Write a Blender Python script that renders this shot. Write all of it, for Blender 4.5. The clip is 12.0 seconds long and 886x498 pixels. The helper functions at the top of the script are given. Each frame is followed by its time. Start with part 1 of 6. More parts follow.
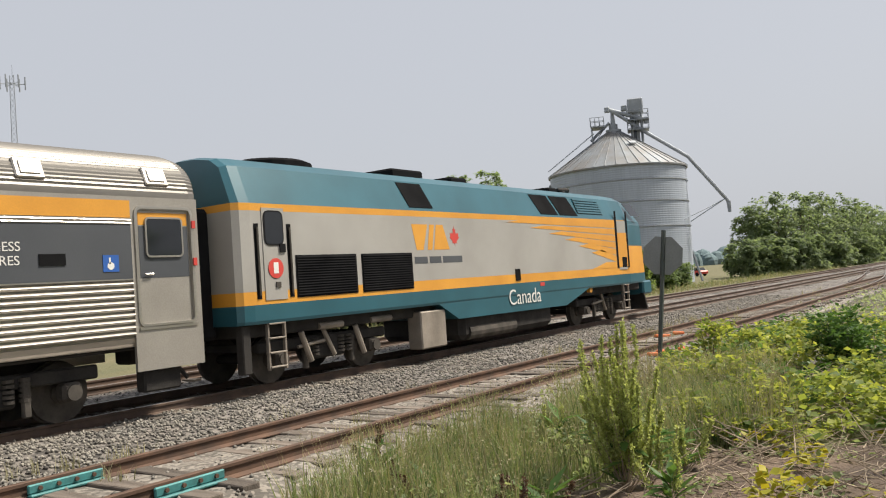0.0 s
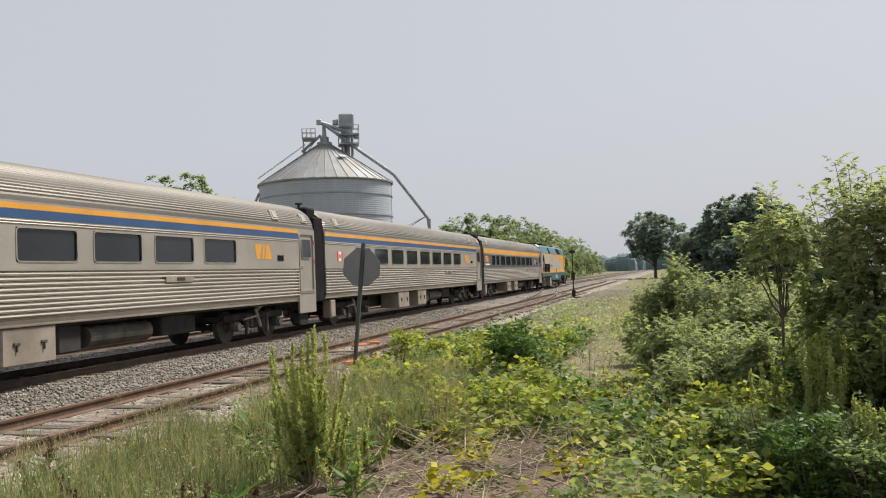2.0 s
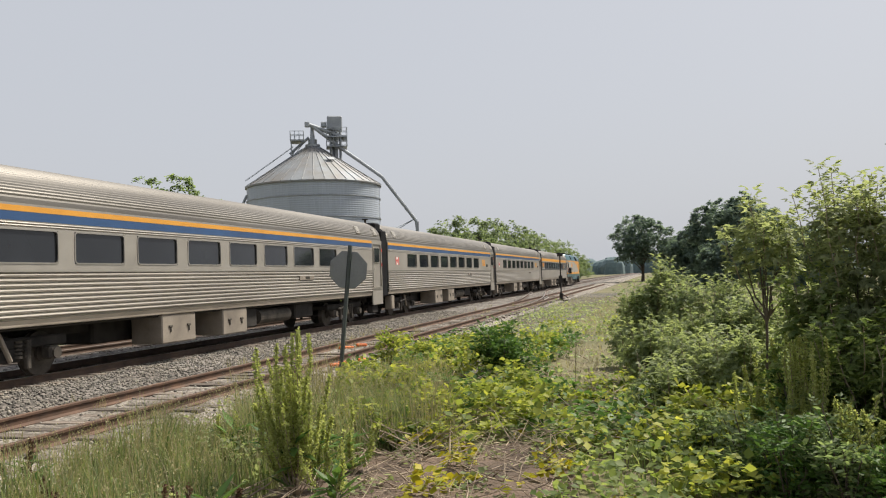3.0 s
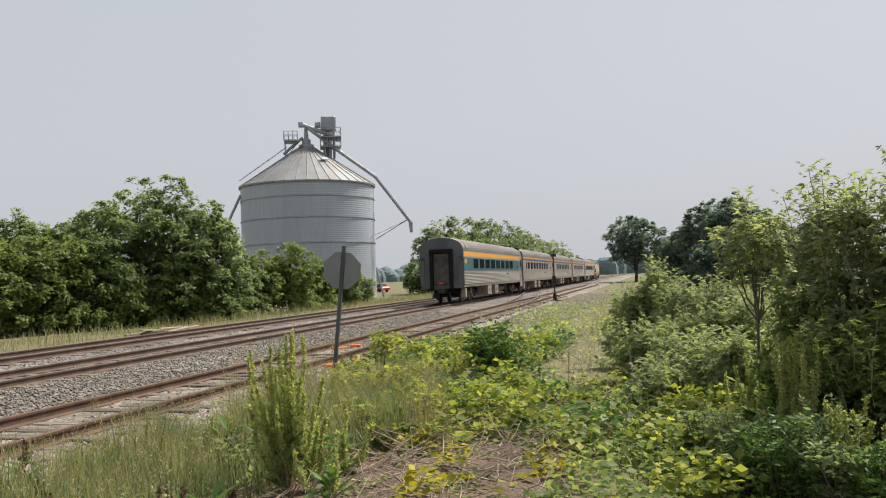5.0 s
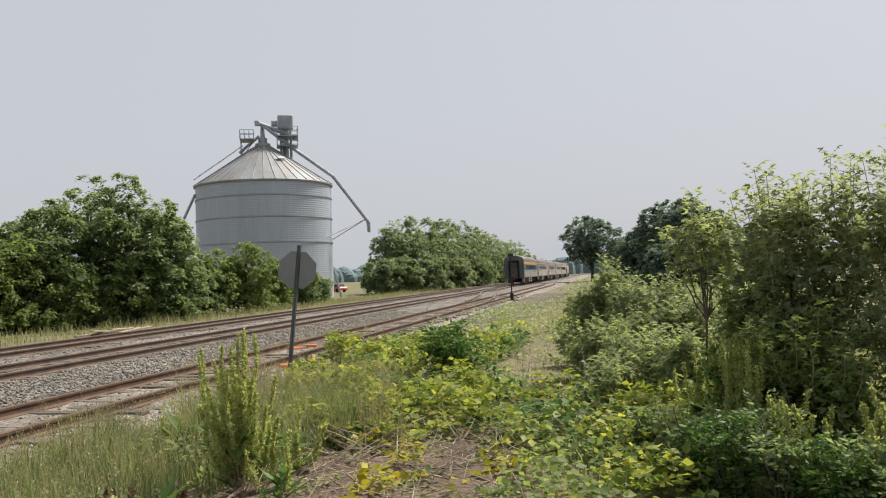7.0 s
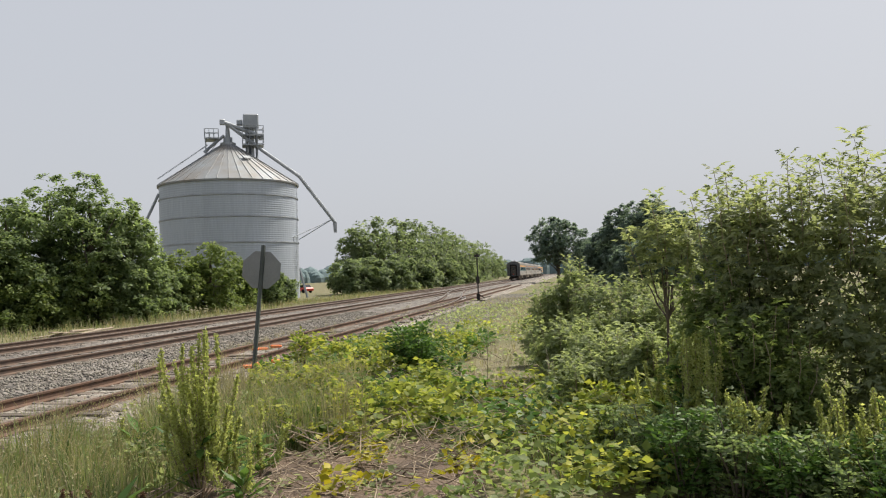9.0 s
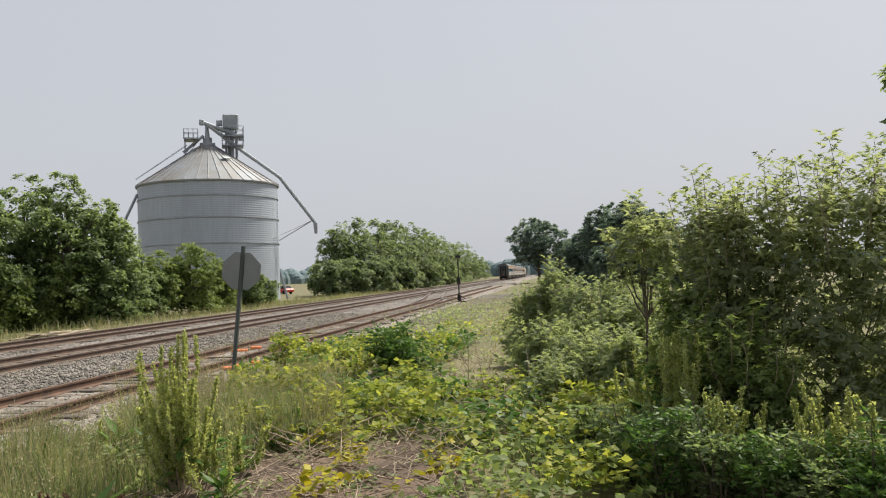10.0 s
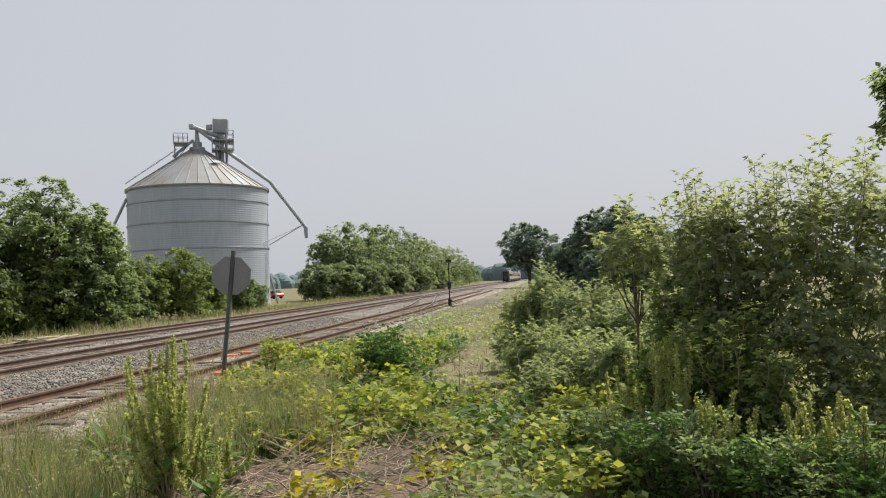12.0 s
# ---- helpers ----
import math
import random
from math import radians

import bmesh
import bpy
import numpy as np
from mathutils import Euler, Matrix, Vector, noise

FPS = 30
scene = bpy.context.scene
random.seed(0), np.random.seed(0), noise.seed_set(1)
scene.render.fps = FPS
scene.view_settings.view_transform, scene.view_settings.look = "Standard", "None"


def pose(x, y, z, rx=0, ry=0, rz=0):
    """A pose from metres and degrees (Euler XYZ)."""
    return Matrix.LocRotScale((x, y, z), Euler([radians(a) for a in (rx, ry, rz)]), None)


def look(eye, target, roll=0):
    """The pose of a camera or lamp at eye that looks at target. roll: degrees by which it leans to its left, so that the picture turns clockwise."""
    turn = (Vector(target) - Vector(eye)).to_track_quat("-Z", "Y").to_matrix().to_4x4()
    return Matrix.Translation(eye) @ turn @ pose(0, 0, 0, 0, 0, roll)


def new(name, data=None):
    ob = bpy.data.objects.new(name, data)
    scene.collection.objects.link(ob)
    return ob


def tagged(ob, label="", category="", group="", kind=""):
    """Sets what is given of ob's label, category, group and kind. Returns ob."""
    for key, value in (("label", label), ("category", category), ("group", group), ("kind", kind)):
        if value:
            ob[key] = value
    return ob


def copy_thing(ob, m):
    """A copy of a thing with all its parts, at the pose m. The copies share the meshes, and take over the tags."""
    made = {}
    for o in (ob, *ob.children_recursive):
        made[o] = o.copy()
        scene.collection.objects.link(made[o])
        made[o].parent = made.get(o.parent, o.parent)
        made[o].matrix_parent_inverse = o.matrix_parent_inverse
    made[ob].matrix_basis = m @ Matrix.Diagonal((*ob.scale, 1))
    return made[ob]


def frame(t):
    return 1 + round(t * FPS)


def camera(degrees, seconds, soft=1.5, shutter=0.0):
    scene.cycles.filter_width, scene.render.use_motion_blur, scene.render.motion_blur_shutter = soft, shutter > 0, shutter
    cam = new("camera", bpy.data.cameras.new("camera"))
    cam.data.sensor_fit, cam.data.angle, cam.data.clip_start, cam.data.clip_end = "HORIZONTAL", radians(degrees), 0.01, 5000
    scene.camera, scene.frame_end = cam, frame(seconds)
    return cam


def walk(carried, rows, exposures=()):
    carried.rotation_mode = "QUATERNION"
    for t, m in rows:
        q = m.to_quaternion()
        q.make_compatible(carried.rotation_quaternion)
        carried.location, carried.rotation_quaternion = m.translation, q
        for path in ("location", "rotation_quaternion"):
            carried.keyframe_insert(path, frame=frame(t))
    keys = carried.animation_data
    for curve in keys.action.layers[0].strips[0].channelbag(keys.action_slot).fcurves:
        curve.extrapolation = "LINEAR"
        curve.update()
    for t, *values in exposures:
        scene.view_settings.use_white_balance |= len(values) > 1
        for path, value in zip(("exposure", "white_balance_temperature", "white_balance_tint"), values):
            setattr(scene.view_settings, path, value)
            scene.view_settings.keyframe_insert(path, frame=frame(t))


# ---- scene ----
# World: x to the right of the line, y along the railway, z up from the rail tops. Metres.
cam = camera(56.6, 12.0, soft=1.1)
# seconds, eye x y z, then yaw to the left from +y, pitch up, roll
PATH = [
    (0.0, -0.225, 0.120, 1.766, 35.50, 2.20, -3.99),
    (0.2, -0.187, 0.094, 1.766, 29.68, 1.92, -3.88),
    (0.5, -0.136, 0.067, 1.766, 23.03, 1.67, -3.65),
    (1.0, -0.074, 0.053, 1.751, 18.21, 1.71, -3.08),
    (1.5, -0.044, -0.002, 1.756, 16.44, 1.63, -2.58),
    (2.0, -0.057, 0.005, 1.745, 15.32, 1.80, -2.17),
    (2.5, -0.052, 0.013, 1.740, 14.64, 1.95, -2.11),
    (3.0, -0.028, 0.014, 1.734, 14.50, 1.97, -2.04),
    (5.0, -0.016, -0.021, 1.745, 14.07, 1.97, -2.02),
    (5.5, -0.007, -0.026, 1.743, 13.28, 1.95, -1.94),
    (6.0, 0.004, -0.041, 1.741, 12.69, 1.93, -2.00),
    (6.5, 0.013, -0.038, 1.739, 11.74, 1.89, -2.01),
    (7.0, 0.034, -0.038, 1.729, 11.16, 1.87, -2.07),
    (9.0, 0.068, -0.040, 1.718, 8.87, 1.83, -2.06),
    (9.5, 0.083, -0.083, 1.724, 8.16, 1.79, -2.05),
    (10.0, 0.074, -0.053, 1.717, 7.54, 1.85, -2.11),
    (10.5, 0.063, -0.027, 1.722, 7.01, 2.12, -2.14),
    (11.0, 0.060, -0.016, 1.718, 6.86, 2.14, -2.14),
    (11.5, 0.063, -0.020, 1.717, 6.87, 2.14, -2.13),
    (12.0, 0.064, -0.027, 1.718, 6.87, 2.14, -2.15),
]


def eye_pose(x, y, z, yaw, pitch, roll):
    a, p = radians(yaw), radians(pitch)
    ahead = Vector((-math.sin(a) * math.cos(p), math.cos(a) * math.cos(p), math.sin(p)))
    return look((x, y, z), Vector((x, y, z)) + ahead, roll)


walk(cam, [(t, eye_pose(*row)) for t, *row in PATH])

# ---- light: a high hazy sun ahead and to the right of the line, under a milky sky ----
SUN_AZ, SUN_EL = 42.0, 55.0     # degrees to the right of +y, and up
scene.view_settings.exposure = 0.38
world = bpy.data.worlds.new("hazy_sky")
scene.world = world
world.use_nodes = True
wn, wl = world.node_tree.nodes, world.node_tree.links
sky = wn.new("ShaderNodeTexSky")
sky.sky_type = "NISHITA"
sky.sun_disc = False
sky.sun_elevation, sky.sun_rotation = radians(SUN_EL), radians(SUN_AZ)
sky.air_density, sky.dust_density, sky.ozone_density = 1.0, 6.0, 1.0
gain = wn.new("ShaderNodeVectorMath")
gain.operation = "SCALE"
gain.inputs["Scale"].default_value = 0.082
wl.new(sky.outputs[0], gain.inputs[0])
veil = wn.new("ShaderNodeMix")
veil.data_type = "RGBA"
veil.inputs["Factor"].default_value = 0.82
veil.inputs["B"].default_value = (0.495, 0.512, 0.550, 1)
wl.new(gain.outputs[0], veil.inputs["A"])
wl.new(veil.outputs["Result"], wn["Background"].inputs["Color"])
wn["Background"].inputs["Strength"].default_value = 1.0
sun = new("sun", bpy.data.lights.new("sun", "SUN"))
sun.data.energy, sun.data.angle, sun.data.color = 5.2, radians(9.0), (1.0, 0.93, 0.81)
sa, se = radians(SUN_AZ), radians(SUN_EL)
sun.matrix_world = look((math.sin(sa) * math.cos(se) * 200, math.cos(sa) * math.cos(se) * 200, math.sin(se) * 200), (0, 0, 0))


# ---- materials ----
def ramp_nodes(m, scale, detail, colours, kind="noise", coord="Object", stretch=(1, 1, 1)):
    n, l = m.node_tree.nodes, m.node_tree.links
    tc, mp = n.new("ShaderNodeTexCoord"), n.new("ShaderNodeMapping")
    mp.inputs["Scale"].default_value = stretch
    l.new(tc.outputs[coord], mp.inputs[0])
    if kind == "noise":
        tex = n.new("ShaderNodeTexNoise")
        tex.inputs["Detail"].default_value = detail
        out = tex.outputs["Fac"]
    else:
        tex = n.new("ShaderNodeTexVoronoi")
        out = tex.outputs["Color"]
    tex.inputs["Scale"].default_value = scale
    l.new(mp.outputs[0], tex.inputs["Vector"])
    r = n.new("ShaderNodeValToRGB")
    r.color_ramp.elements[0].position, r.color_ramp.elements[1].position = 0.3, 0.7
    r.color_ramp.elements[0].color, r.color_ramp.elements[1].color = (*colours[0], 1), (*colours[1], 1)
    l.new(out, r.inputs[0])
    return r.outputs[0], out


def mixed(m, fac, a, b, how="MIX"):
    x = m.node_tree.nodes.new("ShaderNodeMix")
    x.data_type, x.blend_type = "RGBA", how
    for value, key in ((fac, "Factor"), (a, "A"), (b, "B")):
        if isinstance(value, bpy.types.NodeSocket):
            m.node_tree.links.new(value, x.inputs[key])
        else:
            x.inputs[key].default_value = value if key == "Factor" else (*value, 1)
    return x.outputs["Result"]


def material(name, colour, dark=None, rough=0.6, metal=0.0, scale=6.0, fine=60.0, bump=0.15, depth=0.01, stretch=(1, 1, 1), vary=0.0, kind="noise", low=0.88):
    """Paint, metal, stone or wood: two scales of variation, grain relief, and a change from piece to piece."""
    m = bpy.data.materials.new(name)
    m.use_nodes = True
    n, l = m.node_tree.nodes, m.node_tree.links
    b = n["Principled BSDF"]
    dark = dark or tuple(c * 0.72 for c in colour)
    big, _ = ramp_nodes(m, scale, 4, (dark, colour), "noise", stretch=stretch)
    small, h = ramp_nodes(m, fine, 2, ((low,) * 3, (1.0,) * 3), kind, stretch=stretch)
    c = mixed(m, 1.0, big, small, "MULTIPLY")
    if vary:
        info, hs, mr = n.new("ShaderNodeObjectInfo"), n.new("ShaderNodeHueSaturation"), n.new("ShaderNodeMapRange")
        mr.inputs["To Min"].default_value, mr.inputs["To Max"].default_value = 1 - vary, 1 + vary
        l.new(info.outputs["Random"], mr.inputs["Value"])
        l.new(mr.outputs[0], hs.inputs["Value"])
        l.new(c, hs.inputs["Color"])
        c = hs.outputs[0]
    l.new(c, b.inputs["Base Color"])
    b.inputs["Roughness"].default_value, b.inputs["Metallic"].default_value = rough, metal
    if bump:
        bp = n.new("ShaderNodeBump")
        bp.inputs["Strength"].default_value, bp.inputs["Distance"].default_value = bump, depth
        l.new(h, bp.inputs["Height"])
        l.new(bp.outputs[0], b.inputs["Normal"])
    return m


def foliage(name, light, dark, through_light=0.35, rough=0.5):
    """Leaves: each leaf its own shade, lit through from behind."""
    m = bpy.data.materials.new(name)
    m.use_nodes = True
    n, l = m.node_tree.nodes, m.node_tree.links
    b, g, r = n["Principled BSDF"], n.new("ShaderNodeNewGeometry"), n.new("ShaderNodeValToRGB")
    r.color_ramp.elements[0].color, r.color_ramp.elements[1].color = (*dark, 1), (*light, 1)
    l.new(g.outputs["Random Per Island"], r.inputs[0])
    patch, _ = ramp_nodes(m, 0.9, 2, ((0.7, 0.74, 0.75), (1.0, 1.0, 0.95)))
    c = mixed(m, 1.0, r.outputs[0], patch, "MULTIPLY")
    l.new(c, b.inputs["Base Color"])
    b.inputs["Roughness"].default_value = rough
    b.inputs["Specular IOR Level"].default_value = 0.25
    t, mx = n.new("ShaderNodeBsdfTranslucent"), n.new("ShaderNodeMixShader")
    warm = mixed(m, 1.0, c, (1.14, 1.14, 0.74), "MULTIPLY")
    l.new(warm, t.inputs["Color"])
    mx.inputs[0].default_value = through_light
    l.new(b.outputs[0], mx.inputs[1])
    l.new(t.outputs[0], mx.inputs[2])
    l.new(mx.outputs[0], n["Material Output"].inputs["Surface"])
    return m


STEEL = material("stainless_steel", (0.54, 0.505, 0.455), (0.42, 0.39, 0.35), 0.34, 0.82, 1.2, 30, 0.05, 0.002, (1, 0.15, 1))
STEEL_DULL = material("dull_stainless", (0.43, 0.40, 0.36), (0.34, 0.315, 0.28), 0.45, 0.5, 1.0, 40, 0.04, 0.002)
ROOF_STEEL = material("roof_stainless", (0.23, 0.215, 0.195), (0.165, 0.153, 0.138), 0.45, 0.6, 0.8, 30, 0.05, 0.002, (1, 0.2, 1))
GREY_PAINT = material("grey_paint", (0.40, 0.385, 0.36), (0.33, 0.315, 0.29), 0.42, 0.0, 0.8, 50, 0.02, 0.002)
TEAL = material("teal_paint", (0.030, 0.118, 0.155), (0.022, 0.088, 0.115), 0.32, 0.0, 0.8, 50, 0.02, 0.002)
TEAL_BAND = material("teal_band_paint", (0.045, 0.12, 0.14), (0.035, 0.095, 0.11), 0.4, 0.0, 0.8, 50, 0.02, 0.002)
CHARCOAL = material("charcoal_paint", (0.085, 0.09, 0.10), (0.065, 0.07, 0.08), 0.4, 0.0, 0.8, 50, 0.02, 0.002)
ORANGE = material("amber_paint", (0.72, 0.34, 0.045), (0.60, 0.27, 0.035), 0.45, 0.0, 1.0, 50, 0.02, 0.002)
BLUE = material("blue_paint", (0.03, 0.085, 0.21), (0.025, 0.065, 0.16), 0.4, 0.0, 1.0, 50, 0.02, 0.002)
RED = material("red_paint", (0.62, 0.06, 0.045), (0.5, 0.05, 0.04), 0.5, 0.0, 1.0, 50, 0.02, 0.002)
WHITE = material("white_paint", (0.78, 0.77, 0.74), (0.68, 0.67, 0.64), 0.5, 0.0, 1.0, 50, 0.02, 0.002)
SIGN_BLUE = material("access_blue_paint", (0.03, 0.12, 0.42), (0.03, 0.10, 0.36), 0.45, 0.0, 2.0, 50, 0.0)
GRIME = material("grimy_underframe", (0.065, 0.060, 0.056), (0.036, 0.034, 0.033), 0.75, 0.1, 2.5, 30, 0.4, 0.01)
TRUCK_GREY = material("dusty_truck_steel", (0.13, 0.115, 0.10), (0.06, 0.055, 0.05), 0.7, 0.2, 3.0, 30, 0.3, 0.01)
BOX_GREY = material("dusty_steel_box", (0.34, 0.295, 0.245), (0.20, 0.17, 0.14), 0.6, 0.2, 1.6, 25, 0.1, 0.004)
BLACK = material("black_rubber", (0.022, 0.022, 0.024), (0.014, 0.014, 0.015), 0.65, 0.0, 2.0, 40, 0.1, 0.004)
LOUVRE = material("louvre_black", (0.016, 0.016, 0.017), (0.01, 0.01, 0.011), 1.0, 0.0, 2.0, 40, 0.1, 0.004)
GLASS = material("tinted_glass", (0.022, 0.025, 0.03), (0.014, 0.016, 0.02), 0.06, 0.0, 0.6, 3, 0.0)
GALV = material("galvanised_steel", (0.40, 0.44, 0.50), (0.315, 0.352, 0.40), 0.5, 0.2, 0.35, 5, 0.03, 0.004, (1, 1, 0.12), low=0.9)
GALV_DARK = material("weathered_galvanised", (0.36, 0.385, 0.415), (0.25, 0.27, 0.295), 0.55, 0.4, 0.8, 10, 0.1, 0.01)
ROOF_GALV = material("rust_streaked_roof", (0.27, 0.295, 0.32), (0.215, 0.20, 0.185), 0.6, 0.3, 0.5, 7, 0.05, 0.004)
RAIL_RUST = material("rusty_rail", (0.14, 0.080, 0.052), (0.075, 0.048, 0.036), 0.75, 0.3, 4, 60, 0.3, 0.004)
RAIL_MAIN = material("brown_rail", (0.13, 0.085, 0.062), (0.075, 0.052, 0.042), 0.7, 0.3, 4, 60, 0.3, 0.004)
RAIL_TOP = material("polished_railhead", (0.33, 0.30, 0.28), (0.24, 0.215, 0.20), 0.38, 0.8, 4, 60, 0.05, 0.002)
TIE = material("weathered_tie_wood", (0.20, 0.165, 0.135), (0.085, 0.068, 0.055), 0.9, 0.0, 3, 28, 0.6, 0.02, (0.25, 3, 1), 0.35)
BALLAST = material("crushed_stone", (0.275, 0.25, 0.225), (0.165, 0.143, 0.125), 0.9, 0.0, 0.35, 15, 1.0, 0.07, (1, 1, 1), 0, "voronoi", 0.25)
FINES = material("pale_gravel_fines", (0.36, 0.325, 0.28), (0.17, 0.145, 0.12), 0.95, 0.0, 0.7, 22, 0.8, 0.03, (1, 1, 1), 0, "voronoi", 0.4)
DIRTY_GRAVEL = material("dirty_gravel", (0.185, 0.162, 0.130), (0.085, 0.080, 0.055), 0.95, 0.0, 0.9, 24, 0.8, 0.03, (1, 1, 1), 0, "voronoi", 0.4)
SOIL = material("grassy_soil", (0.17, 0.145, 0.075), (0.095, 0.10, 0.042), 0.95, 0.0, 0.22, 7, 0.8, 0.06)
MULCH = material("dry_brown_litter", (0.165, 0.115, 0.083), (0.055, 0.038, 0.028), 0.95, 0.0, 1.6, 26, 0.9, 0.03)
TWIG = material("dry_stalk", (0.40, 0.325, 0.235), (0.19, 0.14, 0.10), 0.85, 0.0, 6, 40, 0.2, 0.004)
BARK = material("grey_brown_bark", (0.15, 0.12, 0.09), (0.07, 0.056, 0.043), 0.9, 0.0, 3, 25, 0.7, 0.02, (3, 3, 0.5))
OLD_WOOD = material("weathered_plank", (0.40, 0.33, 0.25), (0.24, 0.19, 0.14), 0.85, 0.0, 3, 30, 0.4, 0.01, (4, 0.6, 4), 0.2)
SIGN_BACK = material("bare_aluminium_sign", (0.26, 0.265, 0.27), (0.20, 0.205, 0.21), 0.5, 0.55, 1.5, 30, 0.03, 0.002)
POST_STEEL = material("green_grey_post", (0.10, 0.115, 0.11), (0.065, 0.075, 0.072), 0.6, 0.4, 3, 40, 0.1, 0.004)
JOINT_TEAL = material("teal_painted_bar", (0.05, 0.24, 0.24), (0.04, 0.13, 0.13), 0.6, 0.1, 5, 40, 0.2, 0.004)
SAFETY = material("orange_spray_paint", (0.85, 0.20, 0.05), (0.5, 0.16, 0.07), 0.8, 0.0, 6, 40, 0.3, 0.01)
SIDING = material("pale_house_siding", (0.60, 0.62, 0.66), (0.5, 0.52, 0.56), 0.7, 0.0, 0.7, 20, 0.1, 0.01)
SHINGLE = material("dark_shingles", (0.13, 0.12, 0.12), (0.08, 0.078, 0.078), 0.9, 0.0, 1, 12, 0.4, 0.02)
# The haze of distance is put into this blue-green base colour.
FAR_WOODS = material("far_woods_painted_haze", (0.16, 0.215, 0.225), (0.115, 0.165, 0.175), 1.0, 0.0, 0.05, 0.4, 0.8, 0.5)

for dull in (LOUVRE, BLACK, GRIME, TRUCK_GREY):
    dull.node_tree.nodes["Principled BSDF"].inputs["Specular IOR Level"].default_value = 0.04

LEAF_TREE = foliage("tree_leaf", (0.300, 0.370, 0.190), (0.160, 0.220, 0.115), 0.66)
LEAF_BUSH = foliage("bush_leaf", (0.300, 0.355, 0.130), (0.148, 0.210, 0.075), 0.58)
# paler and bluer than the leaf itself: distance haze is mixed into the colour
LEAF_DARK_HAZED = foliage("haze_lifted_dark_leaf", (0.235, 0.300, 0.270), (0.140, 0.195, 0.180), 0.58)
LEAF_HEDGE = foliage("hedge_leaf", (0.290, 0.345, 0.205), (0.165, 0.220, 0.130), 0.66)
LEAF_SHRUB = foliage("shrub_leaf", (0.390, 0.420, 0.250), (0.230, 0.270, 0.150), 0.64)
LEAF_MID = foliage("grey_green_leaf", (0.425, 0.475, 0.260), (0.224, 0.270, 0.140), 0.6)
LEAF_VINE = foliage("vine_leaf", (0.500, 0.500, 0.105), (0.135, 0.205, 0.050), 0.54)
LEAF_DEEP = foliage("deep_green_leaf", (0.139, 0.240, 0.057), (0.059, 0.120, 0.034), 0.42)
LEAF_YELLOW = foliage("yellow_leaf", (0.514, 0.420, 0.034), (0.278, 0.290, 0.034), 0.4)
GRASS = foliage("grass_blade", (0.34, 0.37, 0.165), (0.12, 0.175, 0.07), 0.42)
GRASS_DRY = foliage("dry_grass_blade", (0.47, 0.41, 0.26), (0.27, 0.25, 0.14), 0.35)
SEEDS = foliage("dock_seed", (0.60, 0.62, 0.26), (0.36, 0.40, 0.15), 0.58)


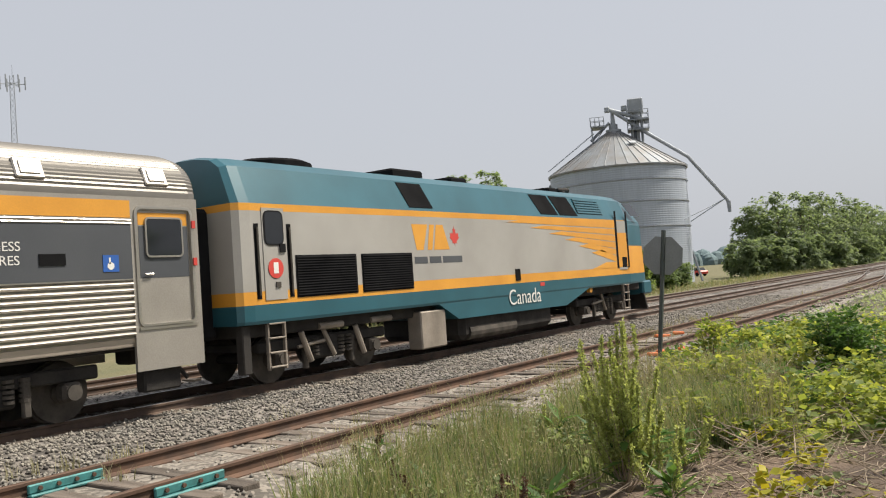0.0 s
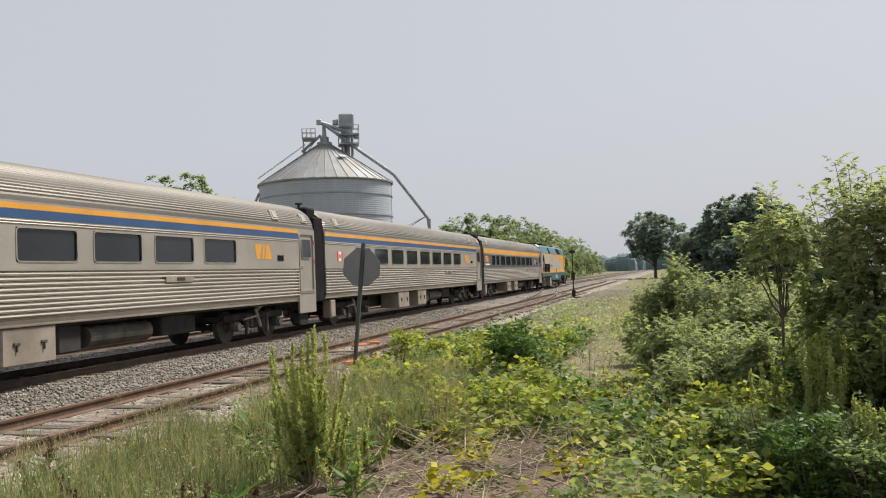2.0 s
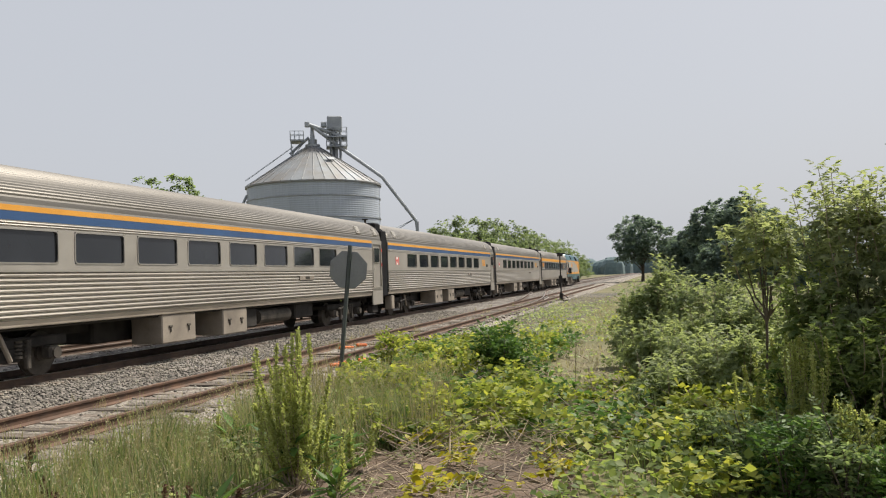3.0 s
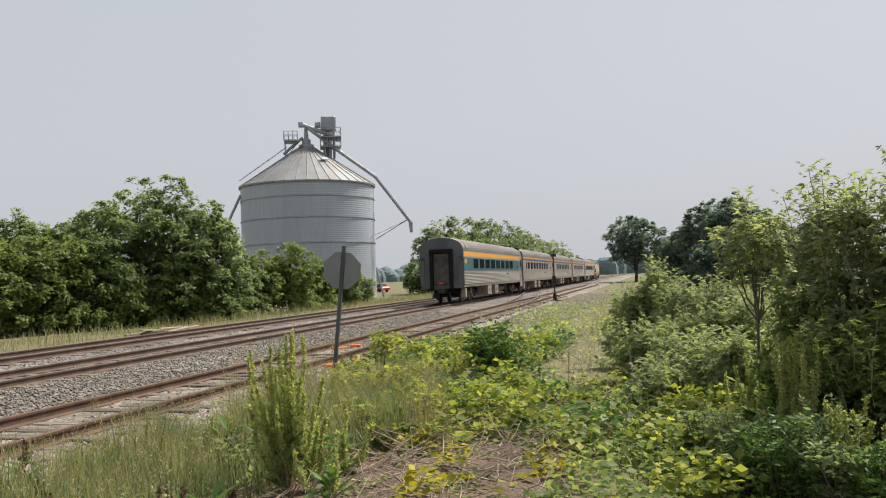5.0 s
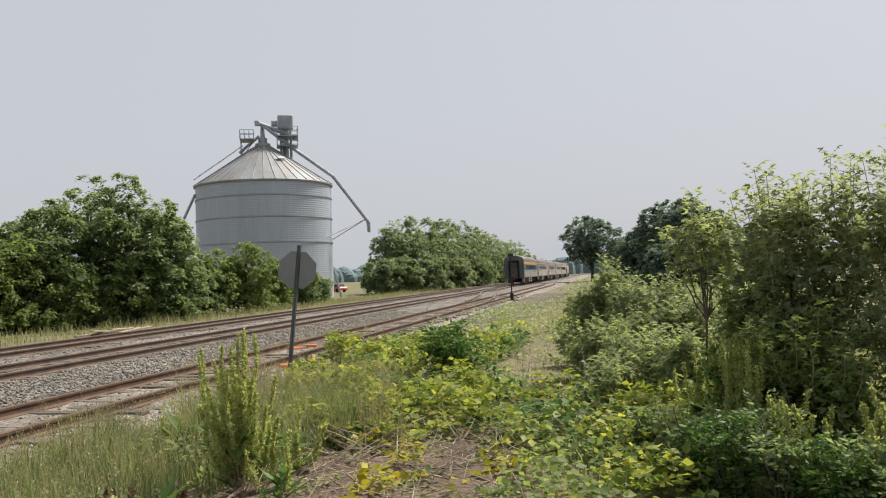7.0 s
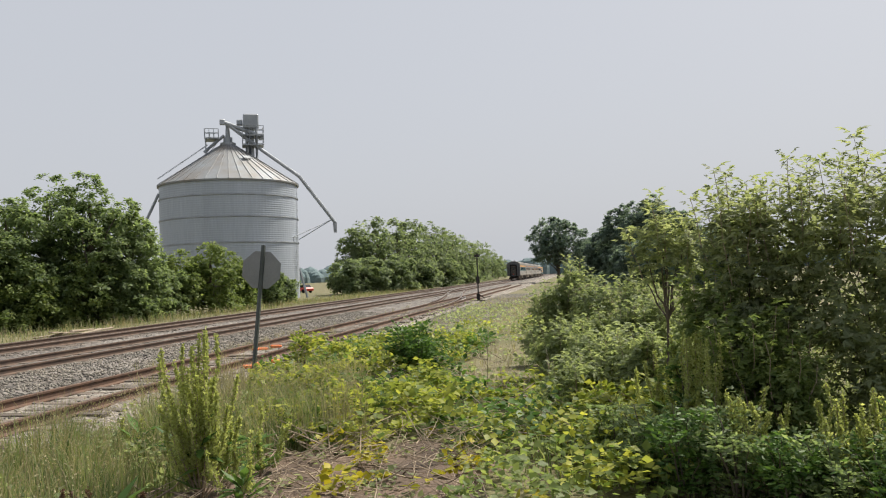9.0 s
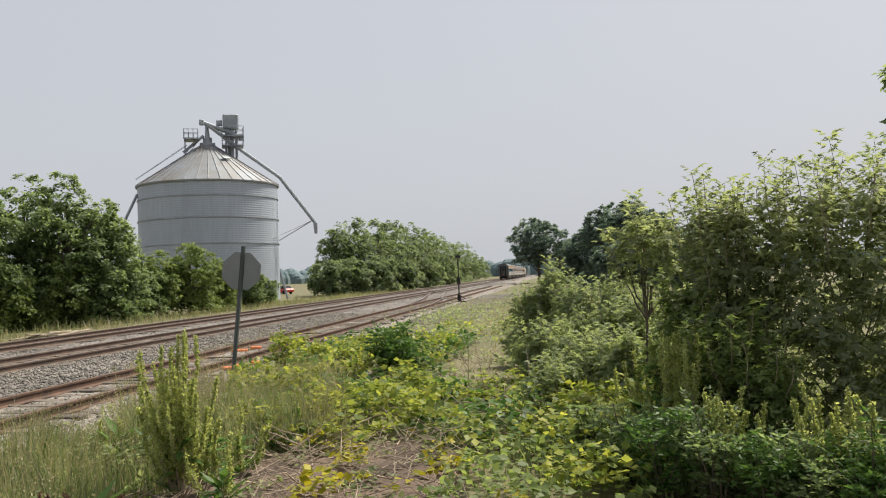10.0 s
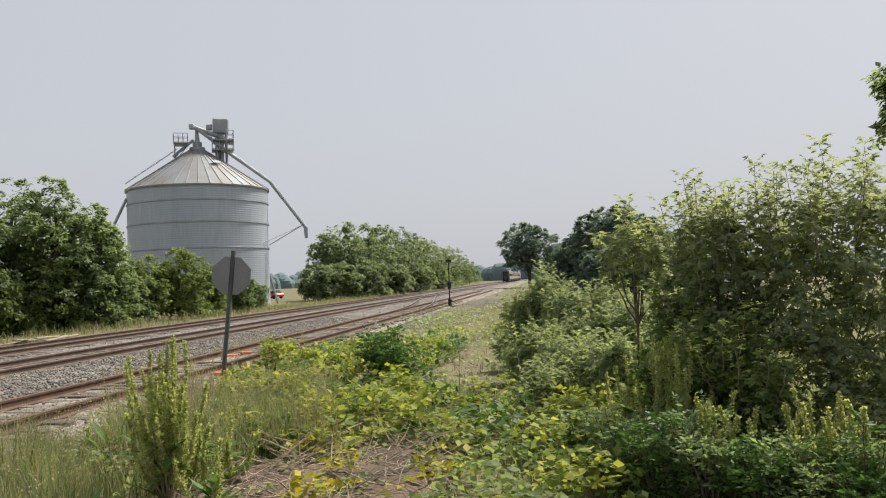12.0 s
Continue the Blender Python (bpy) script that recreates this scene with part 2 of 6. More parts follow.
# ---- mesh helpers ----
class Build:
    """Collects corners and faces, and then becomes one mesh."""

    def __init__(self):
        self.v, self.f, self.m = [], [], []

    def add(self, verts, faces, slot=0):
        o = len(self.v)
        self.v += [tuple(p) for p in verts]
        self.f += [tuple(i + o for i in f) for f in faces]
        self.m += [slot] * len(faces)
        return self

    def box(self, x0, x1, y0, y1, z0, z1, c=0.0, slot=0):
        """A box; c chamfers its edges along y and caps its ends inwards."""
        if c <= 0:
            v = [(x, y, z) for x in (x0, x1) for y in (y0, y1) for z in (z0, z1)]
            return self.add(v, [(0, 1, 3, 2), (4, 6, 7, 5), (0, 4, 5, 1), (2, 3, 7, 6), (0, 2, 6, 4), (1, 5, 7, 3)], slot)
        ring = lambda d: [(x0 + d, z0 + c), (x0 + c, z0 + d), (x1 - c, z0 + d), (x1 - d, z0 + c), (x1 - d, z1 - c), (x1 - c, z1 - d), (x0 + c, z1 - d), (x0 + d, z1 - c)]
        small = [(x0 + c, z0 + c)] * 2 + [(x1 - c, z0 + c)] * 2 + [(x1 - c, z1 - c)] * 2 + [(x0 + c, z1 - c)] * 2
        rings = [(small, y0), (ring(0), y0 + c), (ring(0), y1 - c), (small, y1)]
        return self.rings([[(x, y, z) for x, z in r] for r, y in rings], slot)

    def rings(self, rings, slot=0, cap=True, closed=True):
        n, o = len(rings[0]), 0
        faces = []
        for i in range(len(rings) - 1):
            for j in range(n if closed else n - 1):
                a, b = i * n + j, i * n + (j + 1) % n
                faces.append((a, b, b + n, a + n))
        if cap:
            faces += [tuple(range(n))[::-1], tuple(range((len(rings) - 1) * n, len(rings) * n))]
        return self.add([p for r in rings for p in r], faces, slot)

    def tube(self, a, b, r0, r1=None, n=8, slot=0):
        a, b = Vector(a), Vector(b)
        q = (b - a).to_track_quat("Z", "Y")
        ring = lambda c, r: [c + q @ Vector((math.cos(k * math.tau / n) * r, math.sin(k * math.tau / n) * r, 0)) for k in range(n)]
        return self.rings([ring(a, r0), ring(b, r0 if r1 is None else r1)], slot)

    def line(self, pts, r0, r1=None, n=6, slot=0):
        r1 = r0 if r1 is None else r1
        pts = [Vector(p) for p in pts]
        rings = []
        for i, p in enumerate(pts):
            d = pts[min(i + 1, len(pts) - 1)] - pts[max(i - 1, 0)]
            q = d.to_track_quat("Z", "Y")
            r = r0 + (r1 - r0) * i / (len(pts) - 1)
            rings.append([p + q @ Vector((math.cos(k * math.tau / n) * r, math.sin(k * math.tau / n) * r, 0)) for k in range(n)])
        return self.rings(rings, slot)

    def disc(self, c, axis, r, w, n=20, slot=0):
        c, d = Vector(c), Vector(axis).normalized() * (w / 2)
        return self.tube(c - d, c + d, r, r, n, slot)

    def mesh(self, name, mats, smooth=False):
        me = bpy.data.meshes.new(name)
        me.from_pydata(self.v, [], self.f)
        for m in mats if isinstance(mats, (list, tuple)) else [mats]:
            me.materials.append(m)
        me.polygons.foreach_set("material_index", self.m)
        if smooth:
            me.polygons.foreach_set("use_smooth", [True] * len(self.f))
        bm = bmesh.new()
        bm.from_mesh(me)
        bmesh.ops.remove_doubles(bm, verts=bm.verts, dist=1e-5)
        bmesh.ops.recalc_face_normals(bm, faces=bm.faces)
        bm.to_mesh(me)
        bm.free()
        return me


def part(name, build, mats, parent=None, label="", smooth=False, m=None):
    ob = new(name, build.mesh(name, mats, smooth) if isinstance(build, Build) else build)
    if parent:
        ob.parent = parent
    if m is not None:
        ob.matrix_basis = m
    return tagged(ob, label)


def thing(name, label, category, m=None, group="", kind=""):
    ob = new(name)
    ob.empty_display_size = 0.2
    if m is not None:
        ob.matrix_basis = m
    return tagged(ob, label, category, group, kind)


def quick_mesh(name, verts, faces, mats, smooth=False):
    """A large mesh from arrays: verts (n, 3) and faces (m, 3 or 4)."""
    me = bpy.data.meshes.new(name)
    k = faces.shape[1]
    me.vertices.add(len(verts))
    me.vertices.foreach_set("co", np.ascontiguousarray(verts, dtype=np.float32).ravel())
    me.loops.add(faces.size)
    me.loops.foreach_set("vertex_index", np.ascontiguousarray(faces, dtype=np.int32).ravel())
    me.polygons.add(len(faces))
    me.polygons.foreach_set("loop_start", np.arange(0, faces.size, k, dtype=np.int32))
    if smooth:
        me.polygons.foreach_set("use_smooth", np.ones(len(faces), dtype=bool))
    me.update(calc_edges=True)
    me.validate()
    me.materials.append(mats)
    return me


def unit(a):
    return a / np.maximum(np.linalg.norm(a, axis=1, keepdims=True), 1e-9)


def leaf_mesh(name, at, along, size, mat, rng, width=0.5, fold=0.12, face=None):
    """Leaves as folded lozenges: base at the points, pointing along the given ways."""
    n = len(at)
    along = unit(along)
    side = rng.normal(size=(n, 3)) if face is None else np.cross(along, face)
    side = unit(side - (side * along).sum(1, keepdims=True) * along)
    up = np.cross(side, along)
    s = np.asarray(size).reshape(-1, 1) * rng.uniform(0.7, 1.3, (n, 1))
    mid = at + along * s * 0.45
    v = np.stack([at, mid + side * s * width / 2 + up * s * fold, at + along * s, mid - side * s * width / 2 + up * s * fold], 1).reshape(-1, 3)
    f = np.arange(n * 4).reshape(-1, 4)
    f = np.concatenate([f[:, [0, 1, 2]], f[:, [0, 2, 3]]])
    return quick_mesh(name, v, f, mat)


def blade_mesh(name, at, height, mat, rng, width=0.008, bend=0.35):
    """Grass blades: a strip of two lengths, bowed over."""
    n = len(at)
    a = rng.uniform(0, math.tau, n)
    d = np.stack([np.cos(a), np.sin(a), np.zeros(n)], 1)
    s = np.stack([-np.sin(a + rng.normal(0, .6, n)), np.cos(a), np.zeros(n)], 1) * width
    h = np.asarray(height).reshape(-1, 1) * np.ones((n, 1))
    b = bend * h * rng.uniform(0.2, 1.2, (n, 1))
    up = np.array([[0, 0, 1.0]])
    mid, tip = at + up * h * 0.6 + d * b * 0.35, at + up * h + d * b
    v = np.stack([at - s, at + s, mid + s * 0.7, mid - s * 0.7, tip], 1).reshape(-1, 3)
    k = np.arange(n)[:, None] * 5
    f = np.concatenate([k + [[0, 1, 2]], k + [[0, 2, 3]], k + [[3, 2, 4]]])
    return quick_mesh(name, v, f, mat)
# ---- ground, ballast and tracks ----
TRAIN_X, FAR_X, SIDE_X = -13.33, -17.65, -8.08


def lump(x, y, s, seed=0.0):
    return noise.noise(Vector((x / s + seed, y / s - seed, seed)))


def ground_z(x, y):
    """The lie of the land: flat by the rails, falling to the right of the bank."""
    z = -0.22 + 0.10 * lump(x, y, 3.0) * (1 if abs(x) < 40 else 0)
    if x > -3:
        k = min(1, (x + 3) / 9) * min(1, max(0, (y - 9) / 10))
        z -= 0.75 * k * k * (3 - 2 * k)
    if x < -20:
        z -= 0.25 * min(1, (-20 - x) / 8)
    if -21 < x < -6.2:
        z = -0.62
    return z


def spaced(lo, hi, mid0, mid1, step, growth=1.18):
    out = list(np.arange(mid0, mid1 + 1e-6, step))
    for sign, end, start in ((-1, lo, mid0), (1, hi, mid1)):
        p, s, ext = start, step, []
        while sign * p < sign * end:
            s *= growth
            p = p + sign * s
            ext.append(max(min(p, hi), lo))
        out = ext[::-1] + out if sign < 0 else out + ext
    return out


def sheet(name, xs, ys, height, mat, label, category, kind="structure"):
    v = np.array([(x, y, height(x, y)) for y in ys for x in xs])
    nx = len(xs)
    i = np.arange((len(ys) - 1) * nx).reshape(-1, nx)[:, :-1].ravel()
    f = np.stack([i, i + 1, i + 1 + nx, i + nx], 1)
    return tagged(new(name, quick_mesh(name, v, f, mat, True)), label, category, "", kind)


sheet("ground", spaced(-2500, 2500, -24, 16, 0.4), spaced(-400, 3500, 0, 40, 0.4), ground_z, SOIL, "grassy brown soil beside the railway and open fields", "ground")


def bed_z(x, y):
    """Ballast: two raised beds and the lower siding bed, with a rough top."""
    if x < -11.4:
        z = -0.17
        if x < -19.3:
            z -= 0.45 * min(1, (-19.3 - x) / 1.3)
        if -15.9 < x < -15.0:
            z -= 0.06
    elif x < -10.1:
        z = -0.17 - 0.13 * (x + 11.4) / 1.3
    else:
        z = -0.30 + 0.12 * min(1, (x + 10.1) / 0.8)
        if x > -6.9:
            z -= 0.35 * min(1, (x + 6.9) / 1.0)
    return z + 0.035 * lump(x, y, 0.45, 3.0) + 0.03 * lump(x, y, 1.7, 5.0)


sheet("ballast_main", [x * 0.2 for x in range(-104, -50)], spaced(-60, 700, 2, 45, 0.22, 1.08), bed_z, BALLAST, "grey crushed stone ballast under the main tracks", "ballast")
sheet("ballast_siding", [x * 0.2 for x in range(-51, -28)], spaced(-60, 400, 2, 45, 0.22, 1.08), lambda x, y: bed_z(x, y) + (0.006 if x > -10.1 else -0.004), FINES, "pale gravel fines along the rusty siding", "gravel")


def spill_z(x, y):
    """Thin dirty gravel spilt from the siding down the bank, its edge sinking into the soil."""
    edge = min(1.0, (x + 6.6) / 0.4, (-2.9 + 0.9 * lump(x, y, 2.6, 6) - x) / 0.8, (y - 12.5) / 3)
    return ground_z(x, y) + 0.05 * edge + 0.02 * lump(x, y, 0.4, 8) - 0.01


sheet("gravel_spill", [x * 0.2 for x in range(-33, -9)], spaced(12, 75, 13, 45, 0.22, 1.08), spill_z, DIRTY_GRAVEL, "dirty grey gravel spilt along the edge of the bank", "gravel")


def rail_profile(build, path, slot=0):
    """Flat-bottomed rail along a path of (x, y), head at z = 0."""
    prof = [(-0.07, -0.172), (-0.07, -0.158), (-0.014, -0.13), (-0.011, -0.05), (-0.036, -0.04), (-0.037, -0.008), (-0.028, 0),
            (0.028, 0), (0.037, -0.008), (0.036, -0.04), (0.011, -0.05), (0.014, -0.13), (0.07, -0.158), (0.07, -0.172)]
    rings = []
    for i, (x, y, z) in enumerate(path):
        a, b = path[max(0, i - 1)], path[min(len(path) - 1, i + 1)]
        d = Vector((b[0] - a[0], b[1] - a[1], 0)).normalized()
        rings.append([(x + d.y * p, y - d.x * p, z + q) for p, q in prof])
    return build.rings(rings, slot)


def track(name, label, x, y0, y1, mats, wob=0.0, drop=0.0):
    t = thing(name, label, "railway track", kind="structure")
    for s in (-0.753, 0.753):
        n = max(2, int((y1 - y0) / 4)) if wob else 2
        ys = [y0 + (y1 - y0) * i / (n - 1) for i in range(n)]
        pts = [(x + s + wob * lump(s, y, 9, 2), y, drop + wob * 0.6 * lump(y, s, 7, 4)) for y in ys]
        b = Build()
        rail_profile(b, pts)
        r = part("rail", b, mats[0], t)
        if mats[1]:
            h = Build()
            h.rings([[(p[0] - 0.027, p[1], p[2] + 0.0025), (p[0] + 0.027, p[1], p[2] + 0.0025), (p[0] + 0.027, p[1], p[2] - 0.002), (p[0] - 0.027, p[1], p[2] - 0.002)] for p in pts])
            part("railhead", h, mats[1], r, "worn bright running surface")
    return t


MAIN = track("track_main", "busy main track with brown steel rails on ballast", TRAIN_X, -60, 700, (RAIL_MAIN, RAIL_TOP))
FAR = track("track_far", "second main track with brown steel rails on ballast", FAR_X, -60, 700, (RAIL_MAIN, RAIL_TOP))
SIDE = track("track_siding", "rusty siding with worn grey wooden ties", SIDE_X, -20, 120, (RAIL_RUST, None), 0.03)
# the switch that leads from the siding over to the main track
cross = thing("track_switch", "bright-worn switch rails joining the siding to the main track", "railway switch", kind="structure")
for s in (-0.753, 0.753):
    pts = []
    for i in range(25):
        k = i / 24
        pts.append((SIDE_X + s + (TRAIN_X - SIDE_X) * k * k * (3 - 2 * k), 44 + 62 * k, 0.004))
    b = Build()
    rail_profile(b, pts)
    part("rail", b, RAIL_MAIN, cross)
    h = Build()
    h.rings([[(p[0] - 0.027, p[1], p[2] + 0.0025), (p[0] + 0.027, p[1], p[2] + 0.0025), (p[0] + 0.027, p[1], p[2] - 0.002), (p[0] - 0.027, p[1], p[2] - 0.002)] for p in pts])
    part("railhead", h, RAIL_TOP, cross, "worn bright running surface")
for x, y, w in ((-9.55, 56, 0.0), (-8.1, 60, 0.1), (-11.3, 74, 0.0)):
    b = Build()
    rail_profile(b, [(x, y, 0.006), (x - 0.35 + w, y + 4.5, 0.006)])
    part("guard_rail", b, RAIL_TOP, cross, "short bright guard rail")


# ---- grain bin beside the line ----
def grain_bin():
    R, EAVE = 7.5, 12.85
    t = thing("grain_bin", "corrugated galvanised grain bin with a rust-streaked conical roof", "grain bin", pose(-37.6, 87.3, -0.25, 0, 0, 23.3))
    n = 120
    b = Build()
    rings, k = [], 0
    z = 0.0
    while z < EAVE:
        r = R + (0.011 if k % 2 else 0.0)
        rings.append([(r * math.cos(a * math.tau / n), r * math.sin(a * math.tau / n), z) for a in range(n)])
        z += 0.115
        k += 1
    b.rings(rings)
    part("wall", b, GALV, t)
    for z in (11.2, 8.9, 6.2):
        b = Build()
        b.rings([[(r * math.cos(a * math.tau / n), r * math.sin(a * math.tau / n), zz) for a in range(n)] for r, zz in ((R + 0.02, z - 0.09), (R + 0.09, z - 0.07), (R + 0.09, z + 0.04), (R + 0.02, z + 0.06))], cap=False)
        part("stiffener_ring", b, GALV_DARK, t)
    # roof of 40 ribbed sheets
    b = Build()
    for a in range(40):
        a0, a1 = a * math.tau / 40, (a + 1) * math.tau / 40
        lo = [(math.cos(x) * (R + 0.22), math.sin(x) * (R + 0.22), EAVE - 0.05) for x in (a0, a1)]
        hi = [(math.cos(x) * 0.8, math.sin(x) * 0.8, 17.4) for x in (a0, a1)]
        b.add([*lo, *hi], [(0, 1, 3, 2)])
    b.rings([[(r * math.cos(a * math.tau / 40), r * math.sin(a * math.tau / 40), z) for a in range(40)] for r, z in ((R + 0.22, EAVE - 0.05), (R + 0.2, EAVE - 0.22), (R, EAVE - 0.22))], cap=False)
    roof = part("roof", b, ROOF_GALV, t)
    for a in range(40):
        x = a * math.tau / 40
        c, s = math.cos(x), math.sin(x)
        b = Build()
        b.tube((c * (R + 0.2), s * (R + 0.2), EAVE), (c * 0.8, s * 0.8, 17.44), 0.04, 0.03, 5)
        part("roof_rib", b, ROOF_GALV, roof)
    b = Build()
    b.disc((0, 0, 17.5), (0, 0, 1), 0.85, 0.35, 20)
    b.disc((0, 0, 17.95), (0, 0, 1), 0.5, 0.7, 16)
    b.tube((0, 0, 18.2), (0, 0, 19.7), 0.28, 0.2, 12)
    part("fill_cap", b, GALV_DARK, t)
    # local x is the silo's right, y away from the railway camera side
    b = Build()
    b.box(1.7, 3.4, -0.85, 0.85, 19.25, 20.9, 0.12)
    b.box(1.0, 1.65, -0.35, 0.35, 19.7, 20.3, 0.08)
    part("leg_head", b, GALV_DARK, t, "boxy elevator head")
    for x, y in ((2.05, -0.6), (3.15, -0.6), (2.05, 0.6), (3.15, 0.6)):
        b = Build()
        b.tube((x, y, 16.0), (x, y, 19.4), 0.13, 0.13, 4)
        part("tower_leg", b, GALV_DARK, t)
    b = Build()
    b.tube((2.55, 0, 15.9), (2.55, 0, 19.4), 0.34, 0.34, 4)
    part("elevator_trunk", b, GALV_DARK, t)
    b = Build()
    b.tube((-0.5, -0.5, 19.95), (3.75, -0.5, 18.35), 0.24, 0.24, 10)
    b.box(3.4, 3.95, -0.82, -0.18, 18.0, 18.7, 0.08)
    b.box(-0.85, -0.3, -0.8, -0.2, 19.65, 20.25, 0.08)
    part("conveyor", b, GALV_DARK, t)
    b = Build()
    b.line([(0.0, -0.5, 19.75), (3.9, -0.9, 16.6), (7.75, -1.0, 13.75)], 0.2, 0.2, 8)
    b.line([(7.75, -1.0, 13.75), (11.6, -1.0, 8.5)], 0.2, 0.2, 8)
    b.line([(11.6, -1.0, 8.5), (11.65, -1.0, 7.3)], 0.24, 0.18, 8)
    part("spout_pipe", b, GALV_DARK, t)
    for p, q in (((6.5, -3.5, 6.7), (11.2, -1.0, 8.75)), ((7.5, -0.9, 6.6), (11.2, -1.0, 8.75))):
        b = Build()
        b.tube(p, q, 0.06, 0.06, 6)
        part("spout_brace", b, GALV, t)
    b = Build()
    b.line([(-0.4, -0.3, 18.5), (-2.6, -0.3, 16.6)], 0.16, 0.16, 8)
    part("side_spout", b, GALV_DARK, t)
    b = Build()
    b.line([(-7.4, -1.4, 11.9), (-9.6, -1.4, 7.2)], 0.15, 0.15, 8)
    part("side_spout", b, GALV_DARK, t)
    b = Build()
    for s in (-0.25, 0.25):
        b.tube((-7.6, -0.5 + s, 13.6), (-2.2, -0.5 + s, 17.4), 0.028, 0.028, 5)
        b.tube((-7.6, -0.5 + s, 12.9), (-1.2, -0.5 + s, 17.1), 0.05, 0.05, 5)
    part("roof_ladder", b, GALV_DARK, t)
    for x0, x1, z in ((-2.5, -1.0, 18.0), (1.6, 3.9, 17.3), (1.6, 3.9, 18.4)):
        b = Build()
        b.box(x0, x1, -1.2, 1.2, z, z + 0.08)
        deck = part("service_platform", b, GALV_DARK, t)
        bars = [((x, y, z), (x, y, z + 1.1)) for x in np.linspace(x0, x1, 4) for y in (-1.2, 1.2)]
        bars += [((x0, y, z + dz), (x1, y, z + dz)) for y in (-1.2, 1.2) for dz in (0.55, 1.1)]
        bars += [((x, -1.2, z + 1.1), (x, 1.2, z + 1.1)) for x in (x0, x1)]
        for p, q in bars:
            b = Build()
            b.tube(p, q, 0.035, 0.035, 5)
            part("post" if p[2] == z else "rail", b, GALV_DARK, deck)
    b = Build()
    b.tube((8.3, -0.5, 0), (7.45, -0.5, 3.4), 0.14, 0.14, 6)
    part("unload_chute", b, GALV_DARK, t)
    # roof hatch lying on the slope towards the line
    b = Build()
    b.box(-0.45, 0.45, -0.3, 0.3, 0, 0.10, 0.03)
    part("roof_hatch", b, GALV_DARK, t, m=pose(1.9, -3.4, 15.58, 33, 0, 29))
    # struts from the roof up to the service platform
    for y in (-1.0, 1.0):
        b = Build()
        b.tube((-2.4, y, 16.3), (-2.4, y, 18.0), 0.05, 0.05, 5)
        b.tube((-2.4, y, 16.3), (-1.1, y, 18.0), 0.04, 0.04, 5)
        part("platform_strut", b, GALV_DARK, t)
    return t


grain_bin()


# ---- lattice mast far behind ----
def mast():
    t = thing("radio_mast", "tall grey lattice radio mast with small aerials", "radio mast", pose(-145, 75, -0.5))
    H = 44.0
    w = lambda z: 0.95 - 0.5 * z / H
    for k in range(3):
        a = k * math.tau / 3
        b = Build()
        b.tube((math.cos(a) * w(0), math.sin(a) * w(0), 0), (math.cos(a) * w(H), math.sin(a) * w(H), H), 0.09, 0.06, 5)
        part("mast_leg", b, GALV_DARK, t)
    b = Build()
    for i in range(44):
        z0, z1 = i * 1.0, i * 1.0 + 1.0
        for k in range(3):
            a, c = k * math.tau / 3, ((k + 1) % 3) * math.tau / 3
            b.tube((math.cos(a) * w(z0), math.sin(a) * w(z0), z0), (math.cos(c) * w(z1), math.sin(c) * w(z1), z1), 0.035, 0.035, 4)
    part("lattice", b, GALV_DARK, t)
    for k in range(6):
        a = k * math.tau / 6
        p = (math.cos(a) * 2.0, math.sin(a) * 2.0)
        b = Build()
        b.tube((0, 0, 42.5), (*p, 42.5), 0.06, 0.06, 4)
        b.tube((*p, 41.5), (*p, 43.8), 0.12, 0.12, 6)
        part("aerial", b, GALV_DARK, t)
    for z in (28, 31, 25):
        b = Build()
        b.disc((0.7, -0.7, z), (0.7, -0.7, 0), 0.5, 0.3, 12)
        part("dish", b, GALV_DARK, t)
    b = Build()
    b.tube((0, 0, 43.9), (0, 0, 46), 0.05, 0.03, 4)
    part("lightning_rod", b, GALV_DARK, t)


mast()


# ---- sign, switch stand and lineside bits ----
def octagon_sign():
    t = thing("stop_sign", "octagonal sign with bare grey back on a leaning steel post", "sign", pose(-6.35, 15.75, -0.25, 0, 6.0, 22))
    b = Build()
    prof = [(-0.04, 0), (-0.015, 0), (-0.01, 0.03), (0.01, 0.03), (0.015, 0), (0.04, 0), (0.018, 0.045), (-0.018, 0.045)]
    b.rings([[(x * 1.1, -y, z) for x, y in prof] for z in (0, 2.72)])
    part("post", b, POST_STEEL, t)
    b = Build()
    r = 0.375 / math.cos(math.pi / 8)
    ring = lambda y, q: [(math.cos((k + 0.5) * math.tau / 8) * q, y, 2.22 + math.sin((k + 0.5) * math.tau / 8) * q) for k in range(8)]
    b.rings([ring(0.004, r - 0.006), ring(0.006, r), ring(0.010, r), ring(0.012, r - 0.006)])
    part("plate", b, SIGN_BACK, t, "dull grey aluminium back")
    for z in (2.05, 2.5):
        b = Build()
        b.disc((0, -0.048, z), (0, 1, 0), 0.014, 0.02, 6)
        part("bolt", b, POST_STEEL, t)


octagon_sign()


